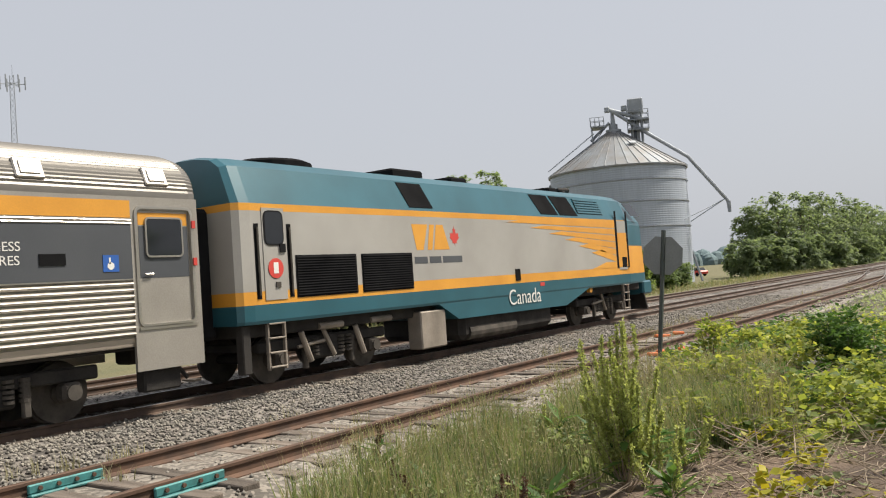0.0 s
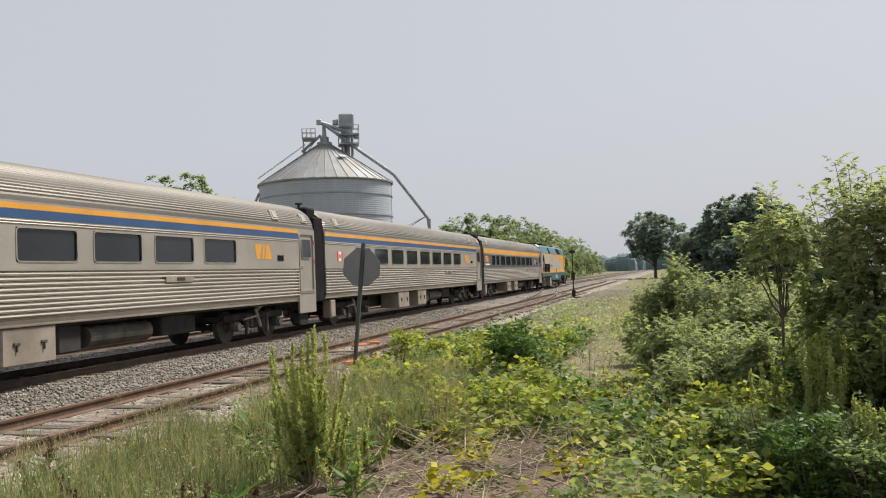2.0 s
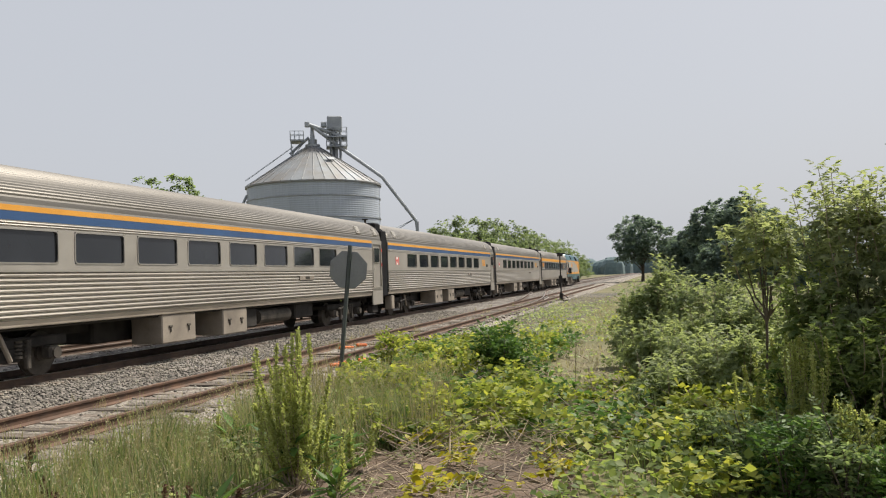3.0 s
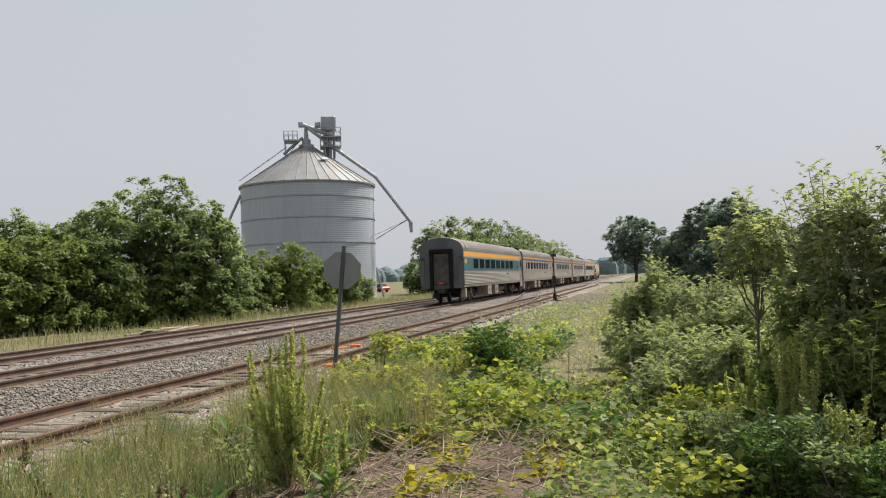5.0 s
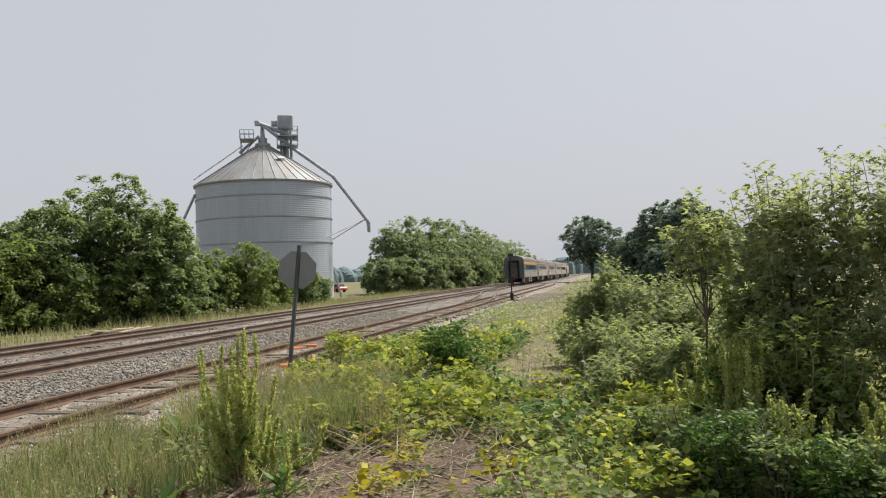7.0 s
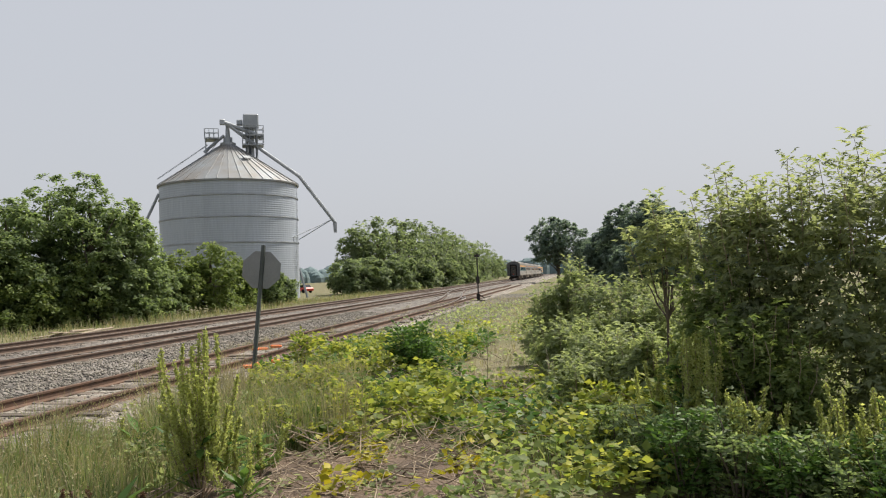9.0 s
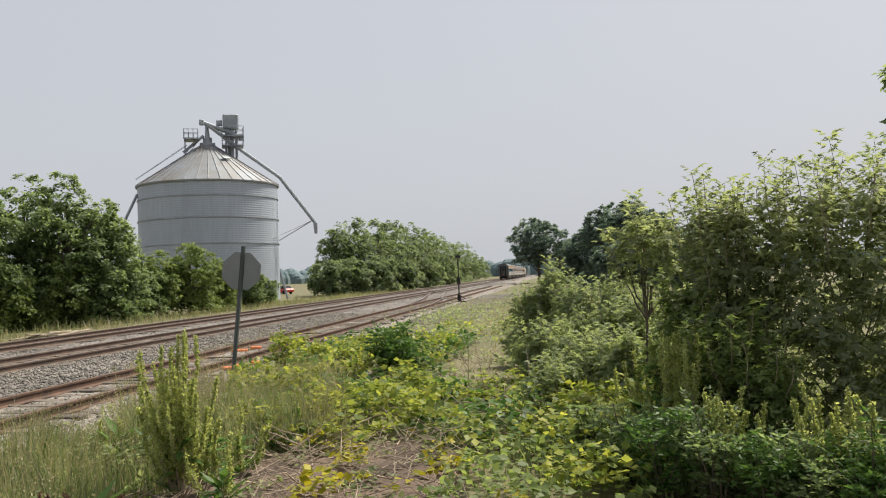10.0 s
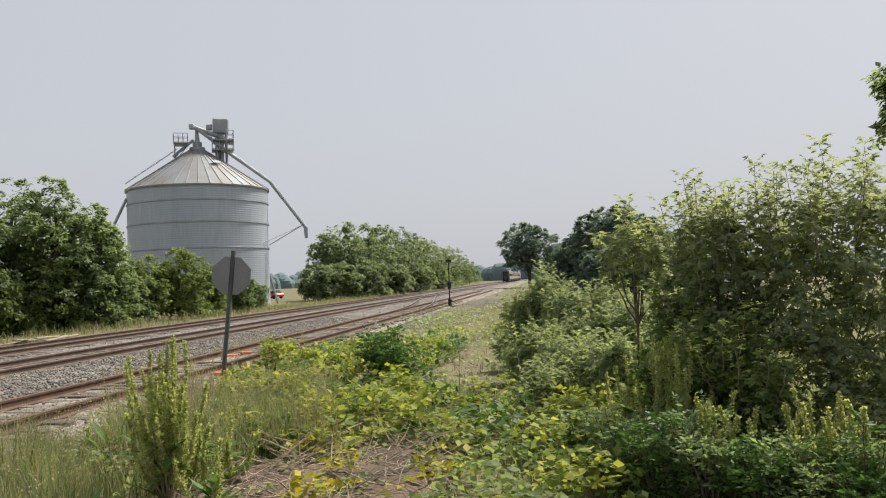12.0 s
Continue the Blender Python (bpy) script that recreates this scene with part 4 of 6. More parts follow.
bushy("ash_sapling", "yellow-green sapling with drooping leaves", x, y, 2.95, 0.46, LEAF_SHRUB, 160, 8, 75, 9, 0.105, 0.14, 8, 0.35, 0.62)
x, y = polar(10.9, 15.2)
stemmed("elder_bush", "small deep green bush among the vines", x, y, 1.15, 0.5, LEAF_DEEP, 161, 16, 26, 0.11, 5, low=0.1)
x, y = polar(18.6, 17.2)
stemmed("sapling", "thin yellow-green sapling beside the sign", x, y, 0.95, 0.28, LEAF_VINE, 162, 6, 12, 0.13, 5, low=0.2)

# trees beside the clearing, behind the bushes
for az, d, h, s, seed in ((-29, 27, 7.0, 3.0, 190), (-38, 30, 8.5, 3.6, 191), (-47, 33, 9.0, 4.0, 192), (-57, 30, 8.0, 3.6, 193), (-68, 32, 9.0, 4.0, 194), (-80, 30, 8.0, 4.0, 195)):
    x, y = polar(az, d)
    tree("broadleaf_tree", "green tree at the edge of the clearing", x, y, h, s, LEAF_TREE, seed, 200, 30, 0.34, -0.02)

# overhanging limb of a big tree at the right edge
x, y = polar(-27.9, 19.5)
tree("broadleaf_tree", "tall green tree at the edge of the clearing", x, y, 8.0, 2.4, LEAF_HEDGE, 180, 420, 40, 0.17, 0.42, 14, 0.26)


def scatter(rg, n, zone):
    """n random ground points in a zone (az0, az1, d0, d1), thinned by a patchy field."""
    az = np.radians(rg.uniform(zone[0], zone[1], n))
    d = np.sqrt(rg.uniform(zone[2] ** 2, zone[3] ** 2, n))
    return -np.sin(az) * d, np.cos(az) * d


def patch_r(x, y):
    return ((x + 2.0 - 0.10 * (y - 8.6)) / 1.4) ** 2 + ((y - 7.0) / 2.35) ** 2 - 0.6 * lump(x, y, 0.8, 9) - 0.35 * lump(x, y, 0.3, 2)


def bare(x, y):
    """The trampled patch of dry litter."""
    return patch_r(x, y) < 1


def spread_leaves(name, label, n, zone, mound, size, leaf, seed, keep, upward=1.0):
    rg = np.random.default_rng(seed)
    xs, ys = scatter(rg, n, zone)
    P = []
    for x, y in zip(xs, ys):
        if x < -6.3 or not keep(x, y):
            continue
        h = mound * max(0.0, 0.55 + 0.9 * lump(x, y, 0.9, seed) + 0.4 * lump(x, y, 0.35, seed + 1))
        P.append((x, y, ground_z(x, y) + 0.03 + h * math.sqrt(rg.uniform(0.1, 1))))
    P = np.array(P)
    W = rg.normal(0, 1, (len(P), 3)) * [1, 1, 0.35]
    up = np.tile([[0, 0, upward]], (len(P), 1)) + rg.normal(0, 0.5, (len(P), 3))
    ob = tagged(new(name, leaf_mesh(name, P, W, size, leaf, rg, 0.8, 0.08, up)), label, "vine", "", "stuff")
    return ob


spread_leaves("vine_patch", "sprawling yellow-green wild vine covering the bank", 38000, (-7, 22, 8.3, 22), 0.55, 0.105, LEAF_VINE, 200, lambda x, y: not bare(x, y) and lump(x, y, 2.2, 4) > -0.12 and (x < -2.3 or y < 13.0))
spread_leaves("vine_patch", "deep green vine leaves low on the bank", 15000, (-10, 22, 8.5, 24), 0.42, 0.115, LEAF_DEEP, 201, lambda x, y: not bare(x, y) and lump(x, y, 1.6, 7) > -0.1 and (x < -2.0 or y < 14.0))
spread_leaves("vine_patch", "yellow-green vine climbing over weeds by the bushes", 3600, (-8, 7, 6.6, 10.5), 0.62, 0.085, LEAF_VINE, 205, lambda x, y: not bare(x, y) and lump(x, y, 0.8, 11) > 0.0)
spread_leaves("yellow_seedlings", "scattered bright yellow-green seedlings in dry litter", 2600, (2, 20, 6.5, 10), 0.28, 0.10, LEAF_YELLOW, 202, lambda x, y: lump(x, y, 0.45, 2) > 0.30)
spread_leaves("far_weeds", "patchy weeds on the gravel edge", 4500, (1, 16, 20, 50), 0.45, 0.13, LEAF_MID, 203, lambda x, y: lump(x, y, 3.5, 1) > 0.05 and x < 1.5)

spread_leaves("bank_weeds", "patchy low weeds over the dirty gravel of the bank", 12000, (-3, 17, 12.5, 45), 0.34, 0.10, LEAF_MID, 206, lambda x, y: x > -5.6 and x < 1.0 and lump(x, y, 1.3, 13) > 0.02)
spread_leaves("bank_weeds", "yellow-green weed patches at the foot of the shrubs", 4200, (2, 8, 19, 32), 0.5, 0.10, LEAF_VINE, 207, lambda x, y: lump(x, y, 2.4, 17) > 0.28)

# grasses
rg = np.random.default_rng(300)


def grass(name, label, n, zone, height, mat, keep, width=0.007, bend=0.4, seed=0):
    rr = np.random.default_rng(seed)
    xs, ys = scatter(rr, n, zone)
    P = np.array([(x, y, ground_z(x, y) - 0.02) for x, y in zip(xs, ys) if keep(x, y)])
    h = height * rr.uniform(0.35, 1.15, len(P)) * np.array([max(0.35, 0.95 + 1.1 * lump(p[0], p[1], 0.7, 1.5)) for p in P])
    return tagged(new(name, blade_mesh(name, P, h, mat, rr, width, bend)), label, "grass", "", "stuff")


grass("tall_grass", "tall green grass on the bank", 19000, (17, 48, 4.5, 13), 0.50, GRASS, lambda x, y: x > -5.7 + 0.9 * lump(x, y, 1, 3) and not bare(x, y) and lump(x, y, 1.2, 8) > -0.3, 0.006, 0.5, 301)
grass("dry_grass", "dry straw-coloured grass stems on the bank", 16000, (14, 48, 4.5, 15), 0.55, GRASS_DRY, lambda x, y: x > -5.9 + 0.9 * lump(x, y, 1, 3) and not bare(x, y), 0.0045, 0.35, 302)
grass("bank_grass", "mixed grass among the shrubs", 15000, (-30, 10, 7, 30), 0.38, GRASS, lambda x, y: x > -0.5 and not bare(x, y), 0.010, 0.5, 303)
grass("bank_grass", "dry grass along the gravel edge", 14000, (-4, 14, 13.5, 62), 0.26, GRASS_DRY, lambda x, y: x > -5.9 + 0.7 * lump(x, y, 3, 3) and x < 3 and (y > 18 or x > -2.4), 0.008, 0.9, 304)
grass("verge_grass", "pale yellow-green verge grass across the tracks", 70000, (10, 56, 24, 130), 0.44, GRASS_DRY, lambda x, y: -26.5 < x < -20.4, 0.012, 0.5, 305)
grass("verge_grass", "green verge grass under the trees", 36000, (10, 56, 26, 130), 0.46, GRASS, lambda x, y: -28 < x < -21.2, 0.013, 0.5, 306)
grass("field_grass", "mown pale green field grass", 30000, (-24, 1, 28, 110), 0.16, GRASS, lambda x, y: x > 2.0, 0.03, 0.5, 307)


def siding_tufts():
    rr = np.random.default_rng(330)
    P = []
    for _ in range(420):
        x, y = rr.uniform(-10.6, -6.6), 3 + 50 * rr.uniform() ** 1.4
        if abs(abs(x - SIDE_X) - 0.75) < 0.1 or lump(x, y, 1.1, 12) < 0.12:
            continue
        for _ in range(14):
            P.append((x + rr.normal(0, 0.06), y + rr.normal(0, 0.06), bed_z(x, y) - 0.02))
    P = np.array(P)
    tagged(new("siding_weeds", blade_mesh("siding_weeds", P, 0.26 * rr.uniform(0.4, 1.2, len(P)), GRASS_DRY, rr, 0.005, 0.6)), "dry tufts of weed growing in the siding gravel", "grass", "", "stuff")


siding_tufts()
spread_leaves("patch_weeds", "small green weeds creeping over the litter", 2600, (4, 22, 6.3, 11), 0.16, 0.07, LEAF_MID, 323, lambda x, y: lump(x, y, 0.5, 15) > 0.05)
spread_leaves("low_weeds", "low green weeds in front of the bushes", 1900, (-7, 10, 5.8, 9.5), 0.42, 0.08, LEAF_BUSH, 322, lambda x, y: not bare(x, y) and x > -1.6)

# nodding seed heads over the grass
rr = np.random.default_rng(320)
xs, ys = scatter(rr, 5200, (15, 46, 5, 13))
P = np.array([(x, y, ground_z(x, y) + rr.uniform(0.25, 0.62)) for x, y in zip(xs, ys) if x > -5.7 and not bare(x, y)])
P = (P[:, None] + rr.normal(0, 0.012, (len(P), 5, 3)) + np.linspace(0, 0.07, 5)[None, :, None] * [0.4, 0.2, 1]).reshape(-1, 3)
tagged(new("grass_seed", leaf_mesh("grass_seed", P, rr.normal(0, 0.5, P.shape) + [0.2, 0, 0.7], 0.022, GRASS_DRY, rr, 0.5)), "pale seed heads nodding over the grass", "grass", "", "stuff")
spread_leaves("low_weeds", "broad-leaved green weeds in the grass", 11000, (15, 46, 5, 13), 0.38, 0.06, LEAF_MID, 321, lambda x, y: not bare(x, y) and lump(x, y, 0.9, 5) > 0.02)

# dock plants with seeded spikes
def dock(x, y, height, spikes, seed, leaf=SEEDS, label="tall dock weed with green seed-covered spikes"):
    rr = np.random.default_rng(seed)
    t = thing("dock_plant", label, "weed", pose(x, y, ground_z(x, y)), "dock weeds")
    P, W = [], []
    for i in range(spikes):
        a, k = rr.uniform(0, math.tau), rr.uniform(0.03, 0.5)
        top = np.array([math.cos(a) * k * 0.75, math.sin(a) * k * 0.75, height * rr.uniform(0.42, 1.0) * (1 - 0.5 * k * k)])
        line = [np.array([top[0] * s ** 0.6, top[1] * s ** 0.6, top[2] * s]) for s in np.linspace(0, 1, 6)]
        line = [q + rr.normal(0, 0.018, 3) * (0 < c < 5) for c, q in enumerate(line)]
        b = Build()
        b.line(line, 0.007, 0.003, 5)
        part("stalk", b, TWIG, t)
        for j in range(int(400 * height)):
            s = rr.uniform(0.25, 1.0) * 5
            q = line[min(4, int(s))] + (line[min(4, int(s)) + 1] - line[min(4, int(s))]) * (s - min(4, int(s)))
            r = 0.029 * (1.15 - s / 5 * 0.85) * (0.65 + 0.35 * math.sin(s * 17 + i))
            P.append(q + rr.normal(0, 1, 3) * [r, r, 0.012])
            W.append(rr.normal(0, 1, 3) + [0, 0, 0.8])
    ob = new("seed_spray", leaf_mesh("seed_spray", np.array(P), np.array(W), 0.024, leaf, rr, 0.8, 0.2))
    ob.parent = t
    tagged(ob, kind="stuff")
    A = rr.uniform(0, math.tau, 16)
    Q = np.stack([np.zeros(16), np.zeros(16), rr.uniform(0.05, height * 0.45, 16)], 1)
    D = np.stack([np.cos(A), np.sin(A), rr.uniform(-0.2, 0.9, 16)], 1)
    ob = new("basal_rosette", leaf_mesh("basal_rosette", Q, D, 0.30, LEAF_DEEP, rr, 0.26, 0.05, np.tile([[0, 0, 1.0]], (16, 1))))
    ob.parent = t
    tagged(ob, kind="stuff")


for i, (az, d, h, k) in enumerate(((25.3, 7.6, 1.55, 25), (23.9, 7.8, 1.2, 12), (26.6, 8.3, 1.0, 5), (21.6, 8.3, 0.9, 4), (29.2, 9.2, 0.85, 3), (22.6, 7.1, 0.7, 3))):
    dock(*polar(az, d), h, k, 400 + i)
for i, (az, d, h, k) in enumerate(((-7.6, 8.2, 1.35, 12), (-9.4, 7.8, 1.3, 12), (-6.2, 8.8, 1.15, 9), (-8.6, 8.9, 1.45, 10), (-12.6, 7.2, 1.0, 9), (-15.5, 7.0, 0.9, 8), (-18.2, 6.9, 1.05, 10), (-20.6, 6.8, 1.1, 10), (-4.6, 9.0, 0.9, 7), (-11.0, 7.4, 0.95, 8), (-16.8, 7.1, 1.0, 8))):
    dock(*polar(az, d), h, k, 430 + i)
for i, (az, d, h) in enumerate(((-5.4, 7.6, 0.8), (-7.5, 7.2, 0.8), (-10.8, 7.0, 0.9), (-14.0, 6.8, 0.8), (-17.0, 6.7, 0.7), (-20.0, 6.5, 0.8), (-3.0, 8.2, 0.6), (-9.0, 8.8, 1.2), (-22.5, 6.8, 0.9))):
    x, y = polar(az, d)
    stemmed("mugwort", "feathery yellow-green weed at the edge of the shrubs", x, y, h, 0.40, LEAF_DEEP if i % 2 else LEAF_TREE, 460 + i, 13, 20, 0.06, 7, low=0.05, category="weed")

SEEDS_BROWN = foliage("brown_seed", (0.20, 0.115, 0.075), (0.09, 0.05, 0.035), 0.2)
for i, (az, d, h, k) in enumerate(((34.1, 6.3, 0.62, 3), (38.5, 7.4, 0.7, 2), (30.8, 6.9, 0.55, 2), (41.5, 8.8, 0.8, 3))):
    dock(*polar(az, d), h, k, 490 + i, SEEDS_BROWN, "withered dock weed with rusty brown seed heads")


def bare_stem(az, d, height, seed):
    """A thin dead stem with a few side twigs."""
    rr = np.random.default_rng(seed)
    x, y = polar(az, d)
    t = thing("dead_stem", "thin bare dead stem standing on the bank", "weed", pose(x, y, ground_z(x, y)), "bare stems on the bank")
    b = Build()
    limb(b, (0, 0, -0.05), (rr.normal(0, 0.12), rr.normal(0, 0.12), height), 0.009, 0.004, rr, 5, 0.05)
    part("stem", b, TWIG, t)
    for k in range(4):
        a, z = rr.uniform(0, math.tau), height * rr.uniform(0.35, 0.85)
        b = Build()
        limb(b, (0, 0, z), (math.cos(a) * 0.16, math.sin(a) * 0.16, z + 0.2), 0.004, 0.002, rr, 3, 0.1)
        part("twig", b, TWIG, t)


for i, (az, d, h) in enumerate(((5.9, 13.0, 1.05), (4.6, 12.2, 0.6), (9.0, 16.0, 0.7), (1.6, 11.6, 0.75), (22.8, 13.2, 0.55), (20.8, 12.4, 0.5))):
    bare_stem(az, d, h, 510 + i)

# trampled litter and dead stalks
rg = np.random.default_rng(500)
vs, fs = [], []
xs = np.arange(-4.6, 0.6, 0.08)
ys = np.arange(5.0, 11.8, 0.08)
inside = {}
for x in xs:
    for y in ys:
        if patch_r(x, y) < 1.25:
            inside[(round(x, 2), round(y, 2))] = len(vs)
            vs.append((x, y, ground_z(x, y) + 0.05 * min(1, 2.2 - 2.2 * patch_r(x, y)) + 0.03 * lump(x, y, 0.22, 6)))
for (x, y), i in inside.items():
    q = [inside.get((round(x + a, 2), round(y + c, 2))) for a, c in ((0.08, 0), (0.08, 0.08), (0, 0.08))]
    if None not in q:
        fs.append((i, *q))
patch = tagged(new("litter_patch", quick_mesh("litter_patch", np.array(vs), np.array(fs), MULCH, True)), "trampled patch of dry brown plant litter", "litter", "", "structure")
sticks, single = Build(), 0
for i in range(1500):
    x, y = rg.uniform(-4.3, 0.2), rg.uniform(6.0, 11.2)
    far = i > 820
    if far:
        x, y = polar(rg.uniform(-7, 21), rg.uniform(8, 19))
    elif not bare(x, y):
        continue
    a, l, e = rg.uniform(0, math.tau), rg.uniform(0.10, 0.6), rg.uniform(-0.05, 0.6)
    z = ground_z(x, y) + rg.uniform(0.05, 0.12) + (0.12 if far else 0)
    p = np.array([x, y, z])
    d = np.array([math.cos(a), math.sin(a), e]) * l
    own = not far and single < 290
    b = Build() if own else sticks
    b.line([p, p + d * 0.5 + rg.normal(0, 0.02, 3), p + d], 0.0035 + 0.008 * rg.uniform() ** 2, 0.0025, 4)
    if own:
        part("stalk", b, TWIG, patch)
        single += 1
tagged(part("dead_stalks", sticks, TWIG), "tangle of dry broken plant stalks", "dry stalks", "", "stuff")

# loose ballast stones on the near slopes
rg = np.random.default_rng(600)
n = 24000
x = np.where(rg.uniform(size=n) < 0.72, rg.uniform(-12.4, -9.2, n), rg.uniform(-20, -6.7, n))
y = 3 + 42 * rg.uniform(0, 1, n) ** 1.5
z = np.array([bed_z(a, c) for a, c in zip(x, y)]) + 0.012
s = rg.uniform(0.018, 0.042, n)
octa = np.array([(1, 0, 0), (0, 1, 0), (-1, 0, 0), (0, -1, 0), (0, 0, 0.8), (0, 0, -0.8)], float)
V = octa[None] * s[:, None, None] * rg.uniform(0.6, 1.3, (n, 6, 3)) + np.stack([x, y, z], 1)[:, None]
F = np.array([(0, 1, 4), (1, 2, 4), (2, 3, 4), (3, 0, 4), (1, 0, 5), (2, 1, 5), (3, 2, 5), (0, 3, 5)])
STONE = foliage("loose_stone", (0.36, 0.325, 0.285), (0.085, 0.076, 0.07), 0.0, 0.9)
tagged(new("ballast_stones", quick_mesh("ballast_stones", V.reshape(-1, 3), (np.arange(n)[:, None, None] * 6 + F[None]).reshape(-1, 3), STONE)), "loose crushed grey ballast stones", "stones", "", "stuff")
# ---- the train: local y runs forward from each vehicle's front coupling, z from the rail tops ----
W = 1.52
END_GREY = material("dark_grey_end_paint", (0.115, 0.12, 0.125), (0.07, 0.073, 0.078), 0.55, 0.1, 1.2, 30, 0.1, 0.004)


def wheelset(parent, y, r=0.46):
    for s in (-1, 1):
        b = Build()
        b.disc((s * 0.75, y, r), (1, 0, 0), r, 0.13, 28)
        b.disc((s * 0.69, y, r), (1, 0, 0), r + 0.03, 0.03, 28)
        b.disc((s * 0.83, y, r), (1, 0, 0), r * 0.35, 0.1, 14)
        part("wheel", b, TRUCK_GREY, parent, smooth=False)
    b = Build()
    b.tube((-0.75, y, r), (0.75, y, r), 0.09, 0.09, 10)
    part("axle", b, GRIME, parent)


def truck(parent, y, base=2.6, frame_mat=None):
    """A two-axle truck: side frames with journals, springs, links and wheels."""
    t = Build()
    for s in (-1, 1):
        t.box(s * 1.02 - 0.07, s * 1.02 + 0.07, y - base / 2 - 0.5, y + base / 2 + 0.5, 0.62, 0.84, 0.03)
        t.box(s * 1.02 - 0.08, s * 1.02 + 0.08, y - 0.5, y + 0.5, 0.36, 0.66, 0.04)
    t.box(-1.0, 1.0, y - 0.3, y + 0.3, 0.5, 0.9, 0.04)
    for e in (-1, 1):
        t.box(-1.05, 1.05, y + e * (base / 2 + 0.42) - 0.06, y + e * (base / 2 + 0.42) + 0.06, 0.64, 0.8, 0.02)
    tr = part("truck", t, GRIME, parent)
    wheelset(tr, y - base / 2)
    wheelset(tr, y + base / 2)
    for s in (-1, 1):
        for e in (-1, 1):
            b = Build()
            b.box(s * 1.09 - 0.13, s * 1.09 + 0.13, y + e * base / 2 - 0.16, y + e * base / 2 + 0.16, 0.34, 0.62, 0.05)
            b.disc((s * 1.24, y + e * base / 2, 0.47), (1, 0, 0), 0.12, 0.05, 12)
            part("journal_box", b, TRUCK_GREY, tr)
        for d in (-0.62, -0.38, 0.38, 0.62):
            b = Build()
            for k in range(5):
                b.disc((s * 1.1, y + d, 0.46 + 0.075 * k), (0, 0, 1), 0.085, 0.045, 10)
            part("coil_spring", b, TRUCK_GREY, tr)
        b = Build()
        b.tube((s * 1.18, y - 0.2, 0.95), (s * 1.18, y + 0.1, 0.4), 0.05, 0.05, 8)
        b.tube((s * 1.2, y - 0.95, 0.66), (s * 1.2, y - 0.2, 0.72), 0.035, 0.035, 8)
        part("damper", b, BOX_GREY, tr)
        for e in (-1, 1):
            b = Build()
            b.box(s * 1.12 - 0.05, s * 1.12 + 0.05, y + e * (base / 2 - 0.68) - 0.06, y + e * (base / 2 - 0.68) + 0.06, 0.2, 0.75, 0.02)
            part("brake_hanger", b, TRUCK_GREY, tr)
    return tr


def slab(x, y0, y1, z0, z1, d=0.004, c=0.0):
    """A thin upright plate on the side at x, d proud of it."""
    b = Build()
    s = 1 if x > 0 else -1
    b.box(min(x, x + s * d), max(x, x + s * d), y0, y1, z0, z1, 0)
    return b


def round_frame(x, y0, y1, z0, z1, r, w, d):
    """A frame with rounded corners round an opening, d proud of x."""
    def ring(q, rr, xx):
        out = []
        for cx, cz, a0 in ((y1 - rr, z1 - rr, 0), (y0 + rr, z1 - rr, 90), (y0 + rr, z0 + rr, 180), (y1 - rr, z0 + rr, 270)):
            for k in range(4):
                a = radians(a0 + k * 30)
                out.append((xx, cx + math.cos(a) * (rr + q), cz + math.sin(a) * (rr + q)))
        return out
    b = Build()
    s = 1 if x > 0 else -1
    b.rings([ring(0, r, x - s * 0.02), ring(0, r, x + s * d), ring(w, r, x + s * d), ring(w, r, x - s * 0.001)], cap=False)
    return b


def pane(x, y0, y1, z0, z1, r=0.06):
    b = Build()
    pts = []
    for cx, cz, a0 in ((y1 - r, z1 - r, 0), (y0 + r, z1 - r, 90), (y0 + r, z0 + r, 180), (y1 - r, z0 + r, 270)):
        for k in range(4):
            a = radians(a0 + k * 30)
            pts.append((x, cx + math.cos(a) * r, cz + math.sin(a) * r))
    s = 0.02 if x > 0 else -0.02
    b.rings([pts, [(p[0] - s, p[1], p[2]) for p in pts]])
    return b


def shape(x, pts, d=0.004):
    """A flat painted figure on a side, from (y, z) corners."""
    b = Build()
    s = 1 if x > 0 else -1
    b.rings([[(x, y, z) for y, z in pts], [(x + s * d, y, z) for y, z in pts]])
    return b


def lettering(body, size, m, mat, parent, name="lettering", bold=0.0):
    cu = bpy.data.curves.new(name, "FONT")
    cu.body, cu.size, cu.extrude, cu.offset = body, size, 0.002, bold
    cu.materials.append(mat)
    tmp = bpy.data.objects.new(name, cu)
    me = bpy.data.meshes.new_from_object(tmp)
    bpy.data.objects.remove(tmp)
    me.materials.clear()
    me.materials.append(mat)
    ob = new(name, me)
    ob.parent = parent
    ob.matrix_basis = m
    return ob


# stands on the near side of the train, read from +x
def side_m(y, z, x=W + 0.004):
    return Matrix(((0, 0, 1, x), (1, 0, 0, y), (0, 1, 0, z), (0, 0, 0, 1)))


LEAF = ((0, 0), (0.03, 0.2), (0.22, 0.17), (0.17, 0.27), (0.42, 0.46), (0.34, 0.52), (0.38, 0.68), (0.22, 0.64), (0.19, 0.72), (0.09, 0.60), (0.13, 0.88), (0.05, 0.84), (0, 1.0))
LEAF = LEAF + tuple((-a, c) for a, c in LEAF[-2:0:-1])


